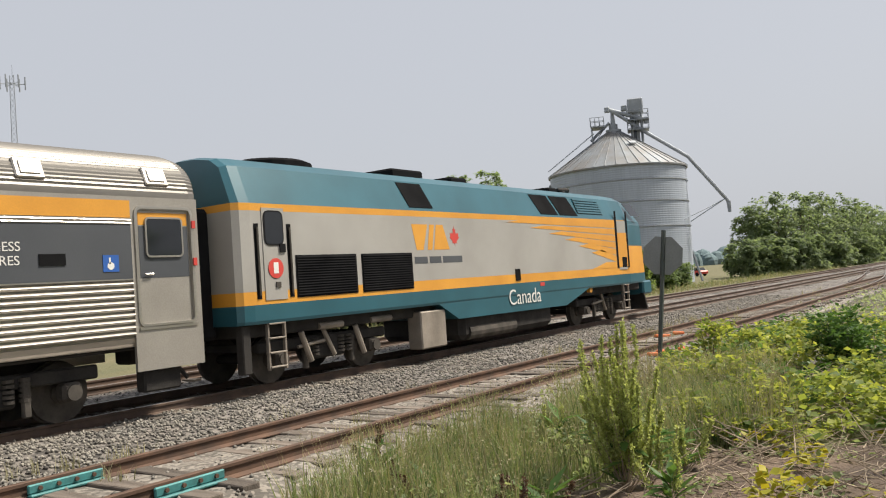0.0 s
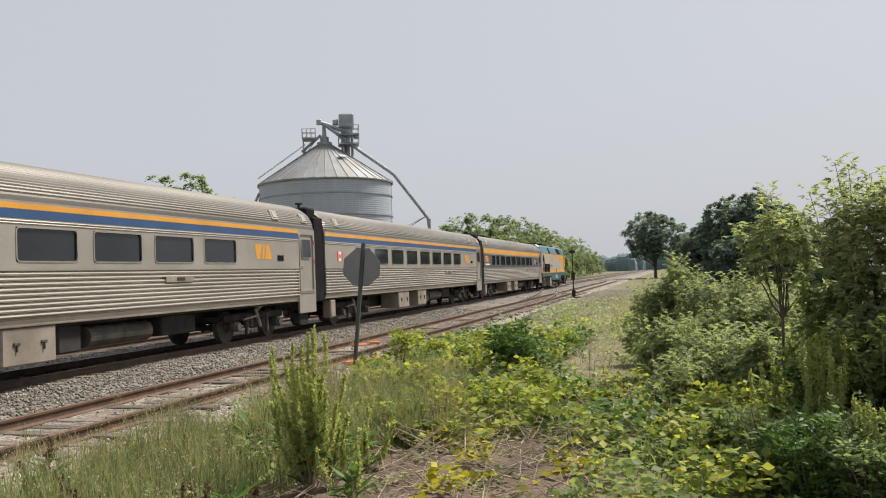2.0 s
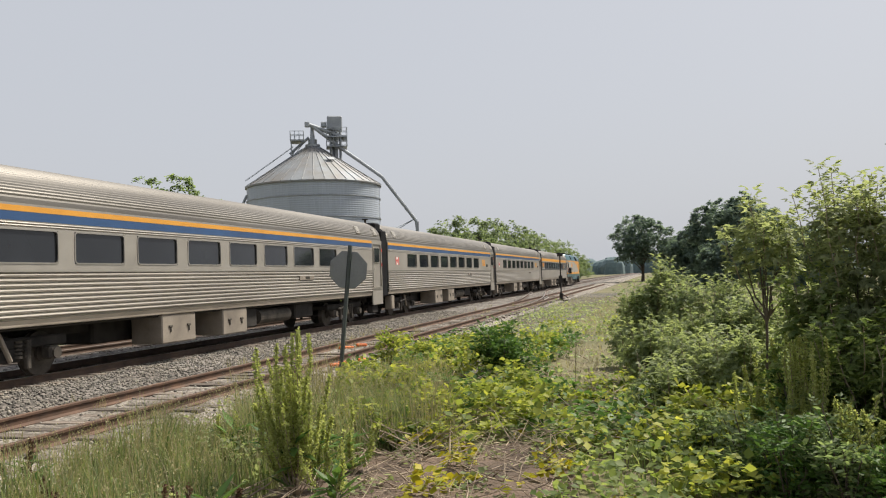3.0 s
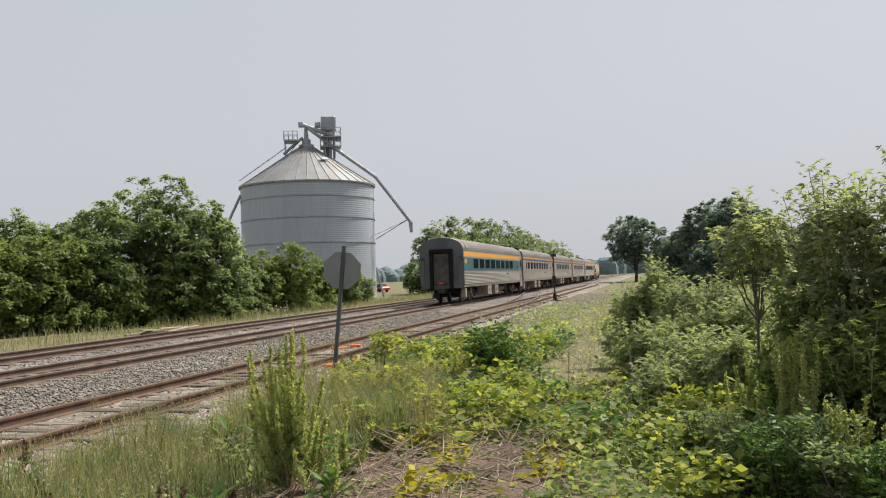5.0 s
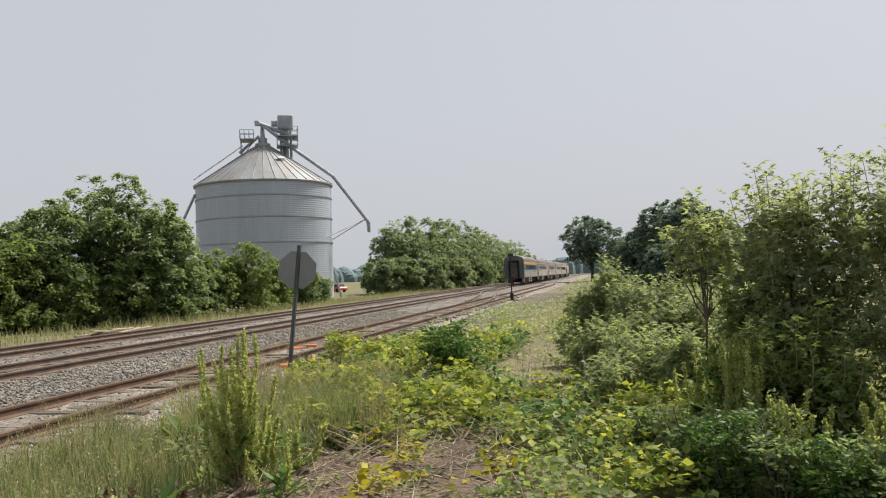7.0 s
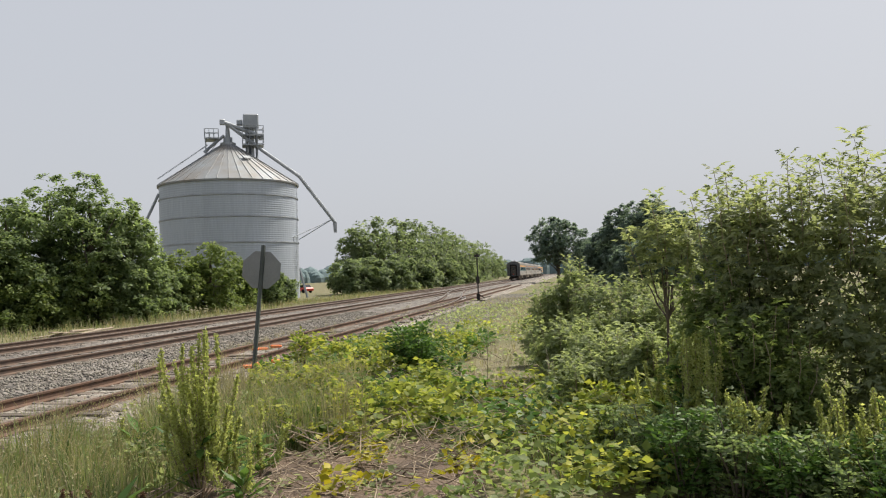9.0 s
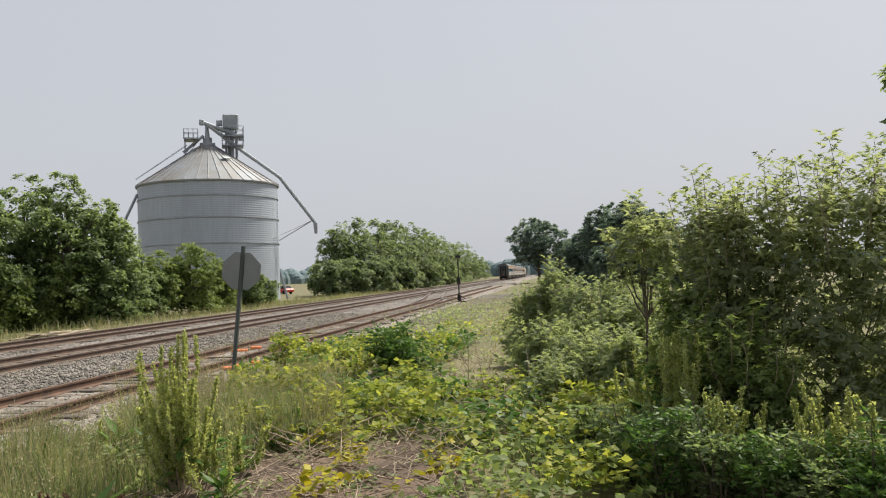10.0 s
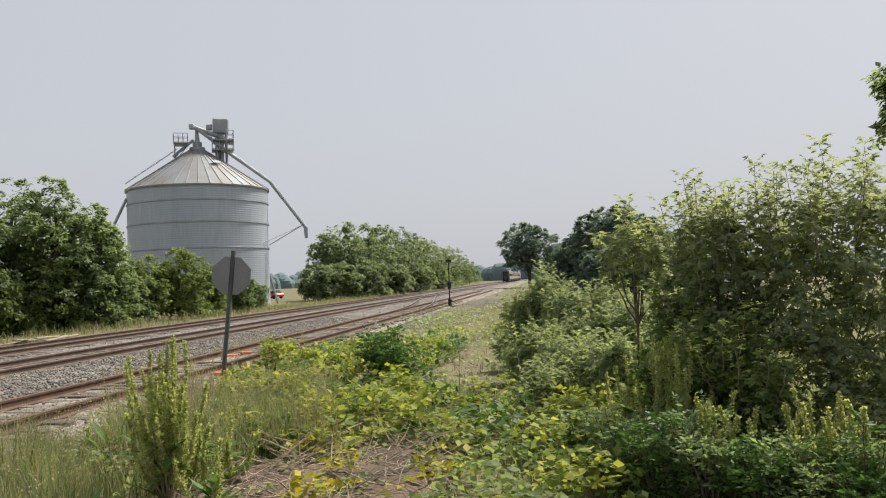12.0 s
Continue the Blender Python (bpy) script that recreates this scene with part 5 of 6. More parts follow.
def emblem(y, z, h, parent, col=None, leaf=True):
    """Slanted bars and a leaf, as plain shapes."""
    col = col or ORANGE
    k = h
    for pts in (((0, 1), (0.86, 1), (0.58, 0), (0.22, 0)), ((0.98, 1), (1.24, 1), (1.06, 0), (0.80, 0)), ((1.34, 1), (1.72, 1), (2.06, 0), (1.16, 0))):
        part("emblem_bar", shape(W, [(y + a * k * 1.2, z + c * k) for a, c in pts]), col, parent, "amber slanted emblem bar")
    if leaf:
        part("maple_leaf", shape(W, [(y + 2.86 * k + a * k * 0.8, z + 0.1 * k + c * k * 0.85) for a, c in LEAF]), RED, parent, "red maple leaf")


def locomotive():
    t = thing("locomotive", "grey, amber and teal passenger diesel locomotive on the main track", "locomotive")
    R0 = -20.62
    prof = [(1.50, 1.20, 0), (W, 1.26, 0), (W, 1.555, 1), (W, 1.80, 2), (W, 2.55, 2), (W, 3.30, 1), (W, 3.44, 0), (1.24, 4.16, 0), (0.98, 4.33, 0), (0.5, 4.41, 0), (0, 4.43, 0)]
    full = prof + [(-x, z, s) for x, z, s in prof[-2::-1]]

    def ring(y, front=0.0, squeeze=1.0, drop=0.0):
        out = []
        for x, z, _ in full:
            yy = y
            if front:
                yy = -0.85 - (z - 1.2) * 0.10 if z < 3.32 else -1.06 - (z - 3.32) * 1.05
            out.append((x * squeeze, yy, z - drop * max(0, z - 3.4)))
        return out

    rings = [ring(R0, 0, 0.93, 0.05), ring(R0 + 0.12, 0, 0.985, 0.01), ring(R0 + 0.35), ring(-11.0), ring(-4.0), ring(-2.9, 0, 0.985, 0.02), ring(0, 1, 0.80, 0.05)]
    b = Build()
    n = len(full)
    slots = [p[2] for p in prof] + [p[2] for p in prof[-2::-1]]
    for i in range(len(rings) - 1):
        for j in range(n - 1):
            k = slots[j] if j < len(prof) - 1 else slots[j + 1]
            zm = (rings[i][j][2] + rings[i][j + 1][2]) / 2
            if i == len(rings) - 2:
                k = 0 if zm > 2.55 else (1 if zm > 1.6 else k)
            b.add([rings[i][j], rings[i][j + 1], rings[i + 1][j + 1], rings[i + 1][j]], [(0, 1, 2, 3)], k)
    for i in (0, -1):
        r = rings[i]
        for j in range(len(prof) - 1):
            a, c = j, n - 1 - j
            b.add([r[a], r[a + 1], r[c - 1], r[c]], [(0, 1, 2, 3)], slots[j])
    b.add([rings[0][0], rings[0][-1], rings[-1][-1], rings[-1][0]], [(0, 1, 2, 3)], 0)
    body = part("body", b, [TEAL, ORANGE, GREY_PAINT], t)
    # deep skirt amidships and end skirts
    b = Build()
    b.rings([[(x, y, z) for y, z in ((-14.6, 1.24), (-13.75, 0.80), (-7.95, 0.76), (-6.2, 1.24))] for x in (1.505, 1.45, -1.45, -1.505)])
    part("fuel_skirt", b, TEAL, t, "deep teal skirt over the fuel tank")
    b = Build()
    b.box(-1.35, 1.35, -13.4, -8.6, 0.22, 0.95, 0.15)
    part("fuel_tank", b, GRIME, t)
    b = Build()
    b.tube((1.2, -13.1, 0.42), (1.2, -10.8, 0.42), 0.21, 0.21, 14)
    part("air_reservoir", b, TRUCK_GREY, t)
    b = Build()
    b.box(1.05, 1.47, -15.25, -14.25, 0.2, 1.08, 0.03)
    part("equipment_box", b, BOX_GREY, t, "dusty grey equipment box")
    for s in (-1, 1):
        # crew door with its hand-rail recesses and two engine-room grilles
        x = s * (W + 0.002)
        if s > 0:
            d = part("door", slab(x, -20.0, -19.45, 1.63, 3.36, 0.012), GREY_PAINT, t, "grey crew door")
            part("window", pane(x + 0.026, -19.94, -19.51, 2.68, 3.28, 0.09), GLASS, d)
            part("window_rubber", round_frame(x + 0.012, -19.94, -19.51, 2.68, 3.28, 0.09, 0.03, 0.012), BLACK, d)
            b = Build()
            b.disc((x + 0.018, -19.72, 2.22), (1, 0, 0), 0.19, 0.012, 20)
            mark = part("notice", b, RED, d, "round red notice with a white mark")
            part("notice_mark", slab(x + 0.024, -19.78, -19.66, 2.12, 2.33, 0.003), WHITE, mark)
            part("lock", slab(x + 0.012, -19.74, -19.62, 1.86, 1.96, 0.02), TRUCK_GREY, d)
            part("latch", slab(x + 0.012, -19.6, -19.46, 2.52, 2.68, 0.03), BLACK, d)
            for y0 in (-20.2, -19.38):
                part("handrail_recess", slab(x, y0, y0 + 0.11, 1.66, 3.06, 0.006), LOUVRE, t)
                b = Build()
                b.tube((x + 0.03, y0 + 0.055, 1.72), (x + 0.03, y0 + 0.055, 3.0), 0.018, 0.018, 8)
                part("handrail", b, TRUCK_GREY, t)
        for y0, y1 in ((-19.19, -17.42), (-17.26, -15.5)):
            g = part("grille", slab(x, y0, y1, 1.64, 2.46, 0.008), LOUVRE, t, "black louvred grille")
            for k in range(15):
                b = Build()
                z = 1.68 + k * 0.052
                xx = x + s * 0.008
                b.rings([[(xx, y, z), (xx + s * 0.022, y, z), (xx, y, z + 0.035)] for y in (y0 + 0.03, y1 - 0.03)])
                part("slat", b, LOUVRE, g)
        # sloping upper side: radiator grille, upper windows, louvres
        def sloped(y0, y1, z0, z1, rake, d):
            xa, xb = W - (z0 - 3.44) / 0.72 * 0.28, W - (z1 - 3.44) / 0.72 * 0.28
            b = Build()
            b.rings([[(s * (xa + e), y0 + rake, z0), (s * (xa + e), y1 + rake, z0), (s * (xb + e), y1, z1), (s * (xb + e), y0, z1)] for e in (0.003, 0.003 + d)])
            return b
        part("radiator_grille", sloped(-15.62, -14.7, 3.52, 4.12, 0.18, 0.012), LOUVRE, t)
        for y0, y1 in ((-9.45, -8.38), (-8.24, -7.05)):
            part("upper_grille", sloped(y0, y1, 3.52, 4.12, 0.3, 0.012), LOUVRE, t)
        for k in range(6):
            part("louvre_slat", sloped(-6.7, -4.85, 3.62 + k * 0.085, 3.67 + k * 0.085, 0.04, 0.03), TEAL, t)
        # cab: side window, windscreen side, door
        part("cab_window", sloped(-2.75, -1.95, 3.62, 4.08, 0.35, 0.012), GLASS, t)
        d = part("cab_door", slab(s * (W + 0.001), -3.85, -3.15, 1.72, 3.42, 0.008), GREY_PAINT, t)
        for y0 in (-4.02, -3.1):
            part("handrail_recess", slab(s * (W + 0.001), y0, y0 + 0.13, 1.78, 3.75, 0.012), LOUVRE, t)
        part("cab_step", slab(s * (W + 0.001), -3.6, -3.2, 1.8, 2.15, 0.014), LOUVRE, d)
        part("door_top", slab(s * (W + 0.001), -4.0, -2.9, 3.0, 3.42, 0.006), TEAL, t)
    # speed stripes fading towards the cab
    for k, (y0, z0, y1, z1) in enumerate(((-11.2, 3.24, -4.05, 3.22), (-9.9, 3.10, -4.05, 2.99), (-8.8, 2.94, -4.05, 2.76), (-7.8, 2.76, -4.05, 2.53), (-6.9, 2.56, -4.05, 2.30), (-6.0, 2.34, -4.05, 2.06))):
        part("speed_stripe", shape(W + 0.002, [(y0, z0), (y1, z1 - 0.06), (y1, z1 + 0.135), (y0 + 0.8, z0 + 0.075)]), ORANGE, t, "tapering amber stripe")
    part("speed_stripe", shape(W + 0.010, [(-3.88, 1.80), (-3.12, 1.82), (-3.12, 3.0), (-3.88, 3.0)]), ORANGE, t, "amber cab door panel")
    part("speed_stripe", shape(W + 0.002, [(-6.0, 1.8), (-4.05, 1.80), (-4.05, 2.0), (-4.9, 2.0)]), ORANGE, t, "tapering amber stripe")
    emblem(-15.45, 2.52, 0.60, t)
    for y0, y1 in ((-15.4, -14.9), (-14.82, -14.35), (-14.28, -13.45)):
        part("lettering_bar", slab(W, y0, y1, 2.2, 2.36), CHARCOAL, t, "dark line of small lettering")
    lettering("Canada", 0.60, side_m(-11.35, 0.98, 1.526), WHITE, t, "wordmark", -0.003)
    part("pennant", slab(1.524, -9.55, -9.3, 1.42, 1.52), RED, t, "small red flag")
    part("side_marker", slab(W, -10.9, -10.65, 1.62, 1.95, 0.02), LOUVRE, t, "dark marker recess")
    # roof gear
    b = Build()
    b.rings([[(math.cos(a * math.tau / 20) * r, -18.2 + math.sin(a * math.tau / 20) * r * 1.3, z) for a in range(20)] for r, z in ((0.72, 4.35), (0.72, 4.5), (0.6, 4.56))])
    part("roof_fan", b, LOUVRE, t)
    for y0, y1, h in ((-14.9, -13.6, 4.60), (-12.4, -11.6, 4.54), (-6.9, -6.3, 4.54)):
        b = Build()
        b.box(-0.6, 0.6, y0, y1, 4.36, h, 0.05)
        part("roof_hatch", b, LOUVRE, t)
    b = Build()
    for k in range(3):
        b.tube((-0.25 + 0.25 * k, -5.6, 4.56), (-0.25 + 0.25 * k, -5.1 + 0.1 * k, 4.56), 0.05, 0.1, 10)
    b.box(-0.4, 0.4, -5.5, -5.3, 4.38, 4.52, 0.02)
    part("horn", b, GRIME, t)
    # windscreens and nose details
    for s in (-1, 1):
        b = Build()
        b.rings([[(s * x, y + e, z + e * 0.9) for x, y, z in ((0.08, -1.17, 3.42), (1.08, -1.17, 3.42), (0.95, -1.75, 3.98), (0.08, -1.75, 3.98))] for e in (0.02, 0.035)])
        part("windscreen", b, GLASS, t)
    b = Build()
    b.box(-1.3, 1.3, -1.3, -0.5, 0.75, 1.25, 0.06)
    part("anticlimber", b, TEAL, t)
    b = Build()
    b.rings([[(-1.35, -1.1, 0.2), (0, -0.35, 0.2), (1.35, -1.1, 0.2), (1.3, -1.25, 0.8), (0, -0.75, 0.8), (-1.3, -1.25, 0.8)], [(-1.35, -1.2, 0.2), (0, -0.45, 0.2), (1.35, -1.2, 0.2), (1.3, -1.35, 0.8), (0, -0.85, 0.8), (-1.3, -1.35, 0.8)]])
    part("pilot_plow", b, GRIME, t)
    # ladders
    for y0 in (-19.95, -3.55):
        l = Build()
        for yy in (y0, y0 + 0.42):
            l.box(1.42, 1.49, yy - 0.025, yy + 0.025, 0.32, 1.35, 0.008)
        lad = part("ladder", l, BOX_GREY, t)
        for k in range(4):
            b = Build()
            b.box(1.38, 1.52, y0, y0 + 0.42, 0.36 + 0.27 * k, 0.39 + 0.27 * k, 0.006)
            part("rung", b, BOX_GREY, lad)
    b = Build()
    b.box(1.2, 1.4, -20.5, -20.3, 0.3, 1.2, 0.02)
    part("end_step", b, GRIME, t)
    b = Build()
    b.box(-0.25, 0.25, -21.0, -20.4, 0.7, 1.05, 0.05)
    part("rear_coupler", b, GRIME, t)
    b = Build()
    b.box(-1.25, 1.25, -20.4, -1.6, 0.95, 1.24, 0.04)
    part("underframe", b, GRIME, t)
    b = Build()
    b.box(-0.75, 0.75, -20.98, -20.5, 0.95, 3.4, 0.08)
    part("diaphragm", b, BLACK, t)
    truck(t, -18.0, 2.75)
    truck(t, -4.6, 2.75)
    for y in (-18.9, -17.3):
        b = Build()
        b.tube((1.25, y, 0.95), (1.25, y + 0.25, 0.35), 0.06, 0.06, 8)
        b.tube((1.25, y + 0.5, 1.02), (1.25, y + 1.2, 1.02), 0.07, 0.07, 8)
        part("brake_cylinder", b, BOX_GREY, t)
    b = Build()
    b.disc((1.4, -6.1, 1.15), (1, 0, 0), 0.1, 0.12, 12)
    part("bell_cover", b, ORANGE, t)
    return t


def coach(livery, label, narrow):
    """A fluted stainless coach, 25.9 m between couplings."""
    t = thing("passenger_coach", label, "train car", group="coaches of the train")
    F, B = -0.45, -25.45
    D0, D1 = -1.62, -0.62          # vestibule door bay
    Z_BELT, Z_BAND, Z_TOP = 2.14, 3.0, 3.44
    # fluted lower sides and ribbed roof, by profile along y
    low = [(1.46, 1.06), (1.50, 1.20)]
    k = 0
    z = 1.21
    for k in range(9):
        low += [(W - 0.055, z), (W - 0.055, z + 0.014)] + [(W - 0.03 + 0.044 * math.sin(math.pi * q / 6), z + 0.016 + 0.081 * q / 6) for q in range(7)]
        z += 0.099
    low += [(W - 0.02, Z_BELT - 0.03), (W + 0.012, Z_BELT - 0.02), (W + 0.012, Z_BELT)]
    for s in (-1, 1):
        y1 = D0 - 0.12
        b = Build()
        b.rings([[(s * x, y, zz) for x, zz in low] for y in (B, y1)], cap=False, closed=False)
        part("lower_side", b, STEEL, t, "fluted stainless lower side")
        b = Build()
        b.box(min(s * 1.40, s * 1.475), max(s * 1.40, s * 1.475), B, y1, 1.075, 1.19)
        part("side_sill", b, BOX_GREY, t)
    roof = []
    n = 96
    for i in range(n + 1):
        a = math.pi * i / n
        x, zz = W * math.cos(a), Z_TOP + 0.95 * math.sin(a) ** 0.80
        if i % 2 and 2 < i < n - 2:
            x, zz = x * 0.992, Z_TOP + (zz - Z_TOP) * 0.985
        roof.append((x, zz))
    b = Build()
    b.rings([[(x * q, y, Z_TOP + (zz - Z_TOP) * q) for x, zz in roof] for y, q in ((B, 0.97), (B + 0.15, 1), (F - 0.15, 1), (F, 0.97))], cap=False, closed=False)
    part("roof", b, ROOF_STEEL, t, "finely ribbed stainless roof")
    # window list, local y of each opening
    wins = [(-22.5 + 2.152 * i, -22.5 + 2.152 * i + 1.66) for i in range(8)]
    if livery == "dark":
        wins = [(-17.75 + 2.2 * i, -17.75 + 2.2 * i + 1.72) for i in range(5)] + [(-6.93, -5.98), (-19.75, -18.2), (-21.3, -20.3), (-22.8, -21.8)]
    if narrow:
        wins.append((-23.75, -22.85))
    wins.sort()
    band = {"blue": STEEL_DULL, "dark": CHARCOAL, "teal": TEAL_BAND}[livery]
    ZW0, ZW1 = 2.29, 2.955
    y1 = D0 - 0.12
    for s in (-1, 1):
        b = Build()
        xi, xo = sorted((s * (W - 0.05), s * W))
        b.box(xi, xo, B, y1, Z_BELT, ZW0)
        b.box(xi, xo, B, y1, ZW1, Z_BAND + 0.02)
        edge = [B] + [e for w in wins for e in w] + [y1]
        for i in range(0, len(edge), 2):
            b.box(xi, xo, edge[i], edge[i + 1], ZW0, ZW1)
        part("window_band", b, band, t)
        for a, c in wins:
            p = part("window", pane(s * (W - 0.03), a - 0.01, c + 0.01, ZW0 - 0.01, ZW1 + 0.01, 0.02), GLASS, t)
            part("window_frame", round_frame(s * W, a + 0.02, c - 0.02, ZW0 + 0.02, ZW1 - 0.02, 0.07, 0.03, 0.012), STEEL if livery == "blue" else band, p)
        # letterboard with its stripes
        b = Build()
        xi, xo = sorted((s * (W - 0.05), s * W))
        b.box(xi, xo, B, y1, Z_BAND + 0.02, Z_TOP + 0.01)
        part("letterboard", b, STEEL_DULL, t)
        for zz in (Z_BAND + 0.02, Z_BAND + 0.07):
            b = Build()
            b.tube((s * W, B, zz), (s * W, y1, zz), 0.017, 0.017, 6)
            part("trim_bead", b, STEEL, t)
        if livery == "blue":
            part("blue_stripe", slab(s * W, B, y1, 3.115, 3.285, 0.005), BLUE, t, "blue stripe")
            part("gold_stripe", slab(s * W, B, y1, 3.295, 3.405, 0.005), ORANGE, t, "gold stripe")
        else:
            part("amber_stripe", slab(s * W, B, y1, 3.11, 3.385, 0.005), ORANGE, t, "broad amber stripe")
        # vestibule
        b = Build()
        xi, xo = sorted((s * (W - 0.06), s * W))
        b.box(xi, xo, y1, D0, 0.66, Z_TOP + 0.01)
        b.box(xi, xo, D1, F, 0.66, Z_TOP + 0.01)
        b.box(xi, xo, D0, D1, 3.24, Z_TOP + 0.01)
        b.box(xi, xo, D0, D1, 0.66, 1.36)
        v = part("vestibule", b, STEEL_DULL, t)
        b = Build()
        xd = s * (W - 0.045)
        b.box(min(xd, xd + s * 0.02), max(xd, xd + s * 0.02), D0, D1, 1.36, 3.24)
        d = part("door", b, STEEL_DULL, t, "stainless vestibule door")
        if livery != "blue":
            part("door_band", slab(xd + s * 0.02, D0 + 0.03, D1 - 0.03, 2.14, 2.98, 0.004), band, d)
            part("door_top", slab(xd + s * 0.02, D0 + 0.03, D1 - 0.03, 3.0, 3.2, 0.004), ORANGE, d, "amber door top")
        part("door_window", pane(xd + s * 0.046, D0 + 0.17, D1 - 0.17, 2.5, 3.1, 0.05), GLASS, d)
        part("window_frame", round_frame(xd + s * 0.022, D0 + 0.17, D1 - 0.17, 2.5, 3.1, 0.05, 0.03, 0.03), STEEL, d)
        b = Build()
        b.tube((xd + s * 0.06, D0 + 0.1, 2.2), (xd + s * 0.06, D0 + 0.25, 2.2), 0.02, 0.02, 6)
        part("door_handle", b, STEEL, d)
        part("kick_sill", slab(s * W, D0 - 0.05, D1 + 0.05, 1.31, 1.36, 0.02), STEEL, t)
        part("grab_rail", round_frame(s * W, D0 - 0.01, D1 + 0.01, 1.4, 3.26, 0.08, 0.05, 0.02), STEEL, t, "raised steel door surround")
        for zz in (2.32, 2.95):
            part("marker_lamp", slab(s * W, D1 + 0.03, D1 + 0.1, zz, zz + 0.13, 0.04), RED, t, "red marker lamp")
        part("vent", slab(s * W, -3.25, -2.85, 2.38, 2.55, 0.015), LOUVRE, t)
        if livery != "blue":
            acc = part("access_sign", slab(s * W, -2.25, -1.98, 2.26, 2.52, 0.008), SIGN_BLUE, t, "blue access sign")
            b = Build()
            yy = -2.12
            b.rings([[(s * (W + 0.0085), yy + math.cos(a * math.tau / 12) * 0.06, 2.35 + math.sin(a * math.tau / 12) * 0.06) for a in range(12)], [(s * (W + 0.011), yy + math.cos(a * math.tau / 12) * 0.06, 2.35 + math.sin(a * math.tau / 12) * 0.06) for a in range(12)]])
            b.box(*sorted((s * (W + 0.0085), s * (W + 0.011))), yy - 0.03, yy, 2.38, 2.48)
            part("symbol", b, WHITE, acc)
        part("number_board", slab(s * W, -9.2, -8.0, 1.82, 1.96, 0.03), BOX_GREY, t, "plain grey number board")
        part("number_bar", slab(s * (W + 0.03), -8.75, -8.4, 1.85, 1.93, 0.003), GRIME, t, "dark bar of digits")
    # roof hatches
    for yy, zz in ((-1.2, 3.80), (-3.3, 3.80), (-24.3, 3.80)):
        for s in (-1, 1):
            b = Build()
            b.box(-0.04, 0.04, -0.22, 0.22, -0.17, 0.17, 0.02)
            b.box(0.03, 0.06, -0.15, 0.15, -0.11, 0.11, 0.01)
            part("roof_vent", b, STEEL_DULL, t, m=Matrix.Translation((s * 1.43, yy, zz)) @ Matrix.Rotation(-s * radians(24), 4, "Y"))
    if livery == "dark":
        b = Build()
        b.box(-0.25, 0.25, -24.9, -17, 4.34, 4.43, 0.01)
        for k in range(8):
            b.box(-0.35, 0.35, -24.7 + k * 1.0, -24.2 + k * 1.0, 4.38, 4.52, 0.03)
        part("roof_conduit", b, GRIME, t)
    b = Build()
    b.tube((0.2, -24.7, 4.3), (0.2, -24.7, 4.54), 0.05, 0.05, 8)
    b.disc((0.2, -24.7, 4.56), (0, 0, 1), 0.14, 0.06, 12)
    part("roof_aerial", b, GRIME, t)
    # marks on the near side
    if livery == "dark":
        emblem(-25.0, 2.50, 0.42, t)
        for y0, c in ((-25.0, 0.26), (-24.68, 0.42), (-24.2, 0.6)):
            part("lettering_bar", slab(W, y0, y0 + c, 2.3, 2.39), WHITE, t, "pale line of small lettering")
        part("slash_mark", shape(W, [(-4.85, 2.36), (-4.72, 2.36), (-4.42, 2.84), (-4.55, 2.84)]), ORANGE, t, "amber slanted mark")
        lettering("BUSINESS", 0.19, side_m(-4.3, 2.60), WHITE, t)
        lettering("AFFAIRES", 0.19, side_m(-4.3, 2.40), WHITE, t)
    elif livery == "blue":
        emblem(-4.7, 2.42, 0.44, t, leaf=False)
        fl = part("flag_panel", slab(W, -24.35, -23.85, 2.4, 2.75, 0.004), WHITE, t, "red and white maple leaf flag")
        for y0 in (-24.35, -23.97):
            part("flag_bar", slab(W + 0.004, y0, y0 + 0.12, 2.4, 2.75, 0.003), RED, fl)
        part("maple_leaf", shape(W + 0.004, [(-24.1 + a * 0.24, 2.45 + c * 0.25) for a, c in LEAF], 0.003), RED, fl)
    else:
        part("amber_panel", slab(W, -25.2, -24.6, 2.62, 2.9, 0.005), ORANGE, t, "amber panel")
    # ends with black diaphragms
    for y0, sgn in ((B, -1), (F, 1)):
        b = Build()
        ring = lambda q: [(x * q, y0 + sgn * 0.0, Z_TOP + (zz - Z_TOP) * q) for x, zz in roof[::2]] + [(-W * q, y0, 1.0), (W * q, y0, 1.0)]
        b.add(ring(0.97), [tuple(range(len(ring(1))))])
        part("end_wall", b, END_GREY if sgn < 0 else STEEL_DULL, t, "dark grey end wall" if sgn < 0 else "stainless end wall")
        b = Build()
        ya, yb = sorted((y0 + sgn * 0.01, y0 + sgn * 0.44))
        if not (livery == "teal" and sgn < 0):
            for k in range(5):
                w, yy = (0.98 if k % 2 == 0 else 0.88), ya + (yb - ya) * k / 5
                b.box(-w, w, yy, yy + 0.08, 0.95, 3.55 if k % 2 == 0 else 3.48, 0.03)
            part("diaphragm", b, BLACK, t)
        if sgn < 0 and livery != "teal":
            yb, ya = y0 - 0.01, y0 - 0.84
            for s in (-1, 1):
                b = Build()
                b.box(*sorted((s * 1.08, s * 1.47)), ya + 0.02, yb - 0.03, 0.98, 3.92, 0.04)
                part("end_panel", b, BLACK, t, "black rubber outer panel")
            b = Build()
            b.box(-1.2, 1.2, ya + 0.02, yb - 0.03, 3.5, 4.28, 0.06)
            part("top_panel", b, BLACK, t, "black rubber outer panel")
        elif sgn < 0:
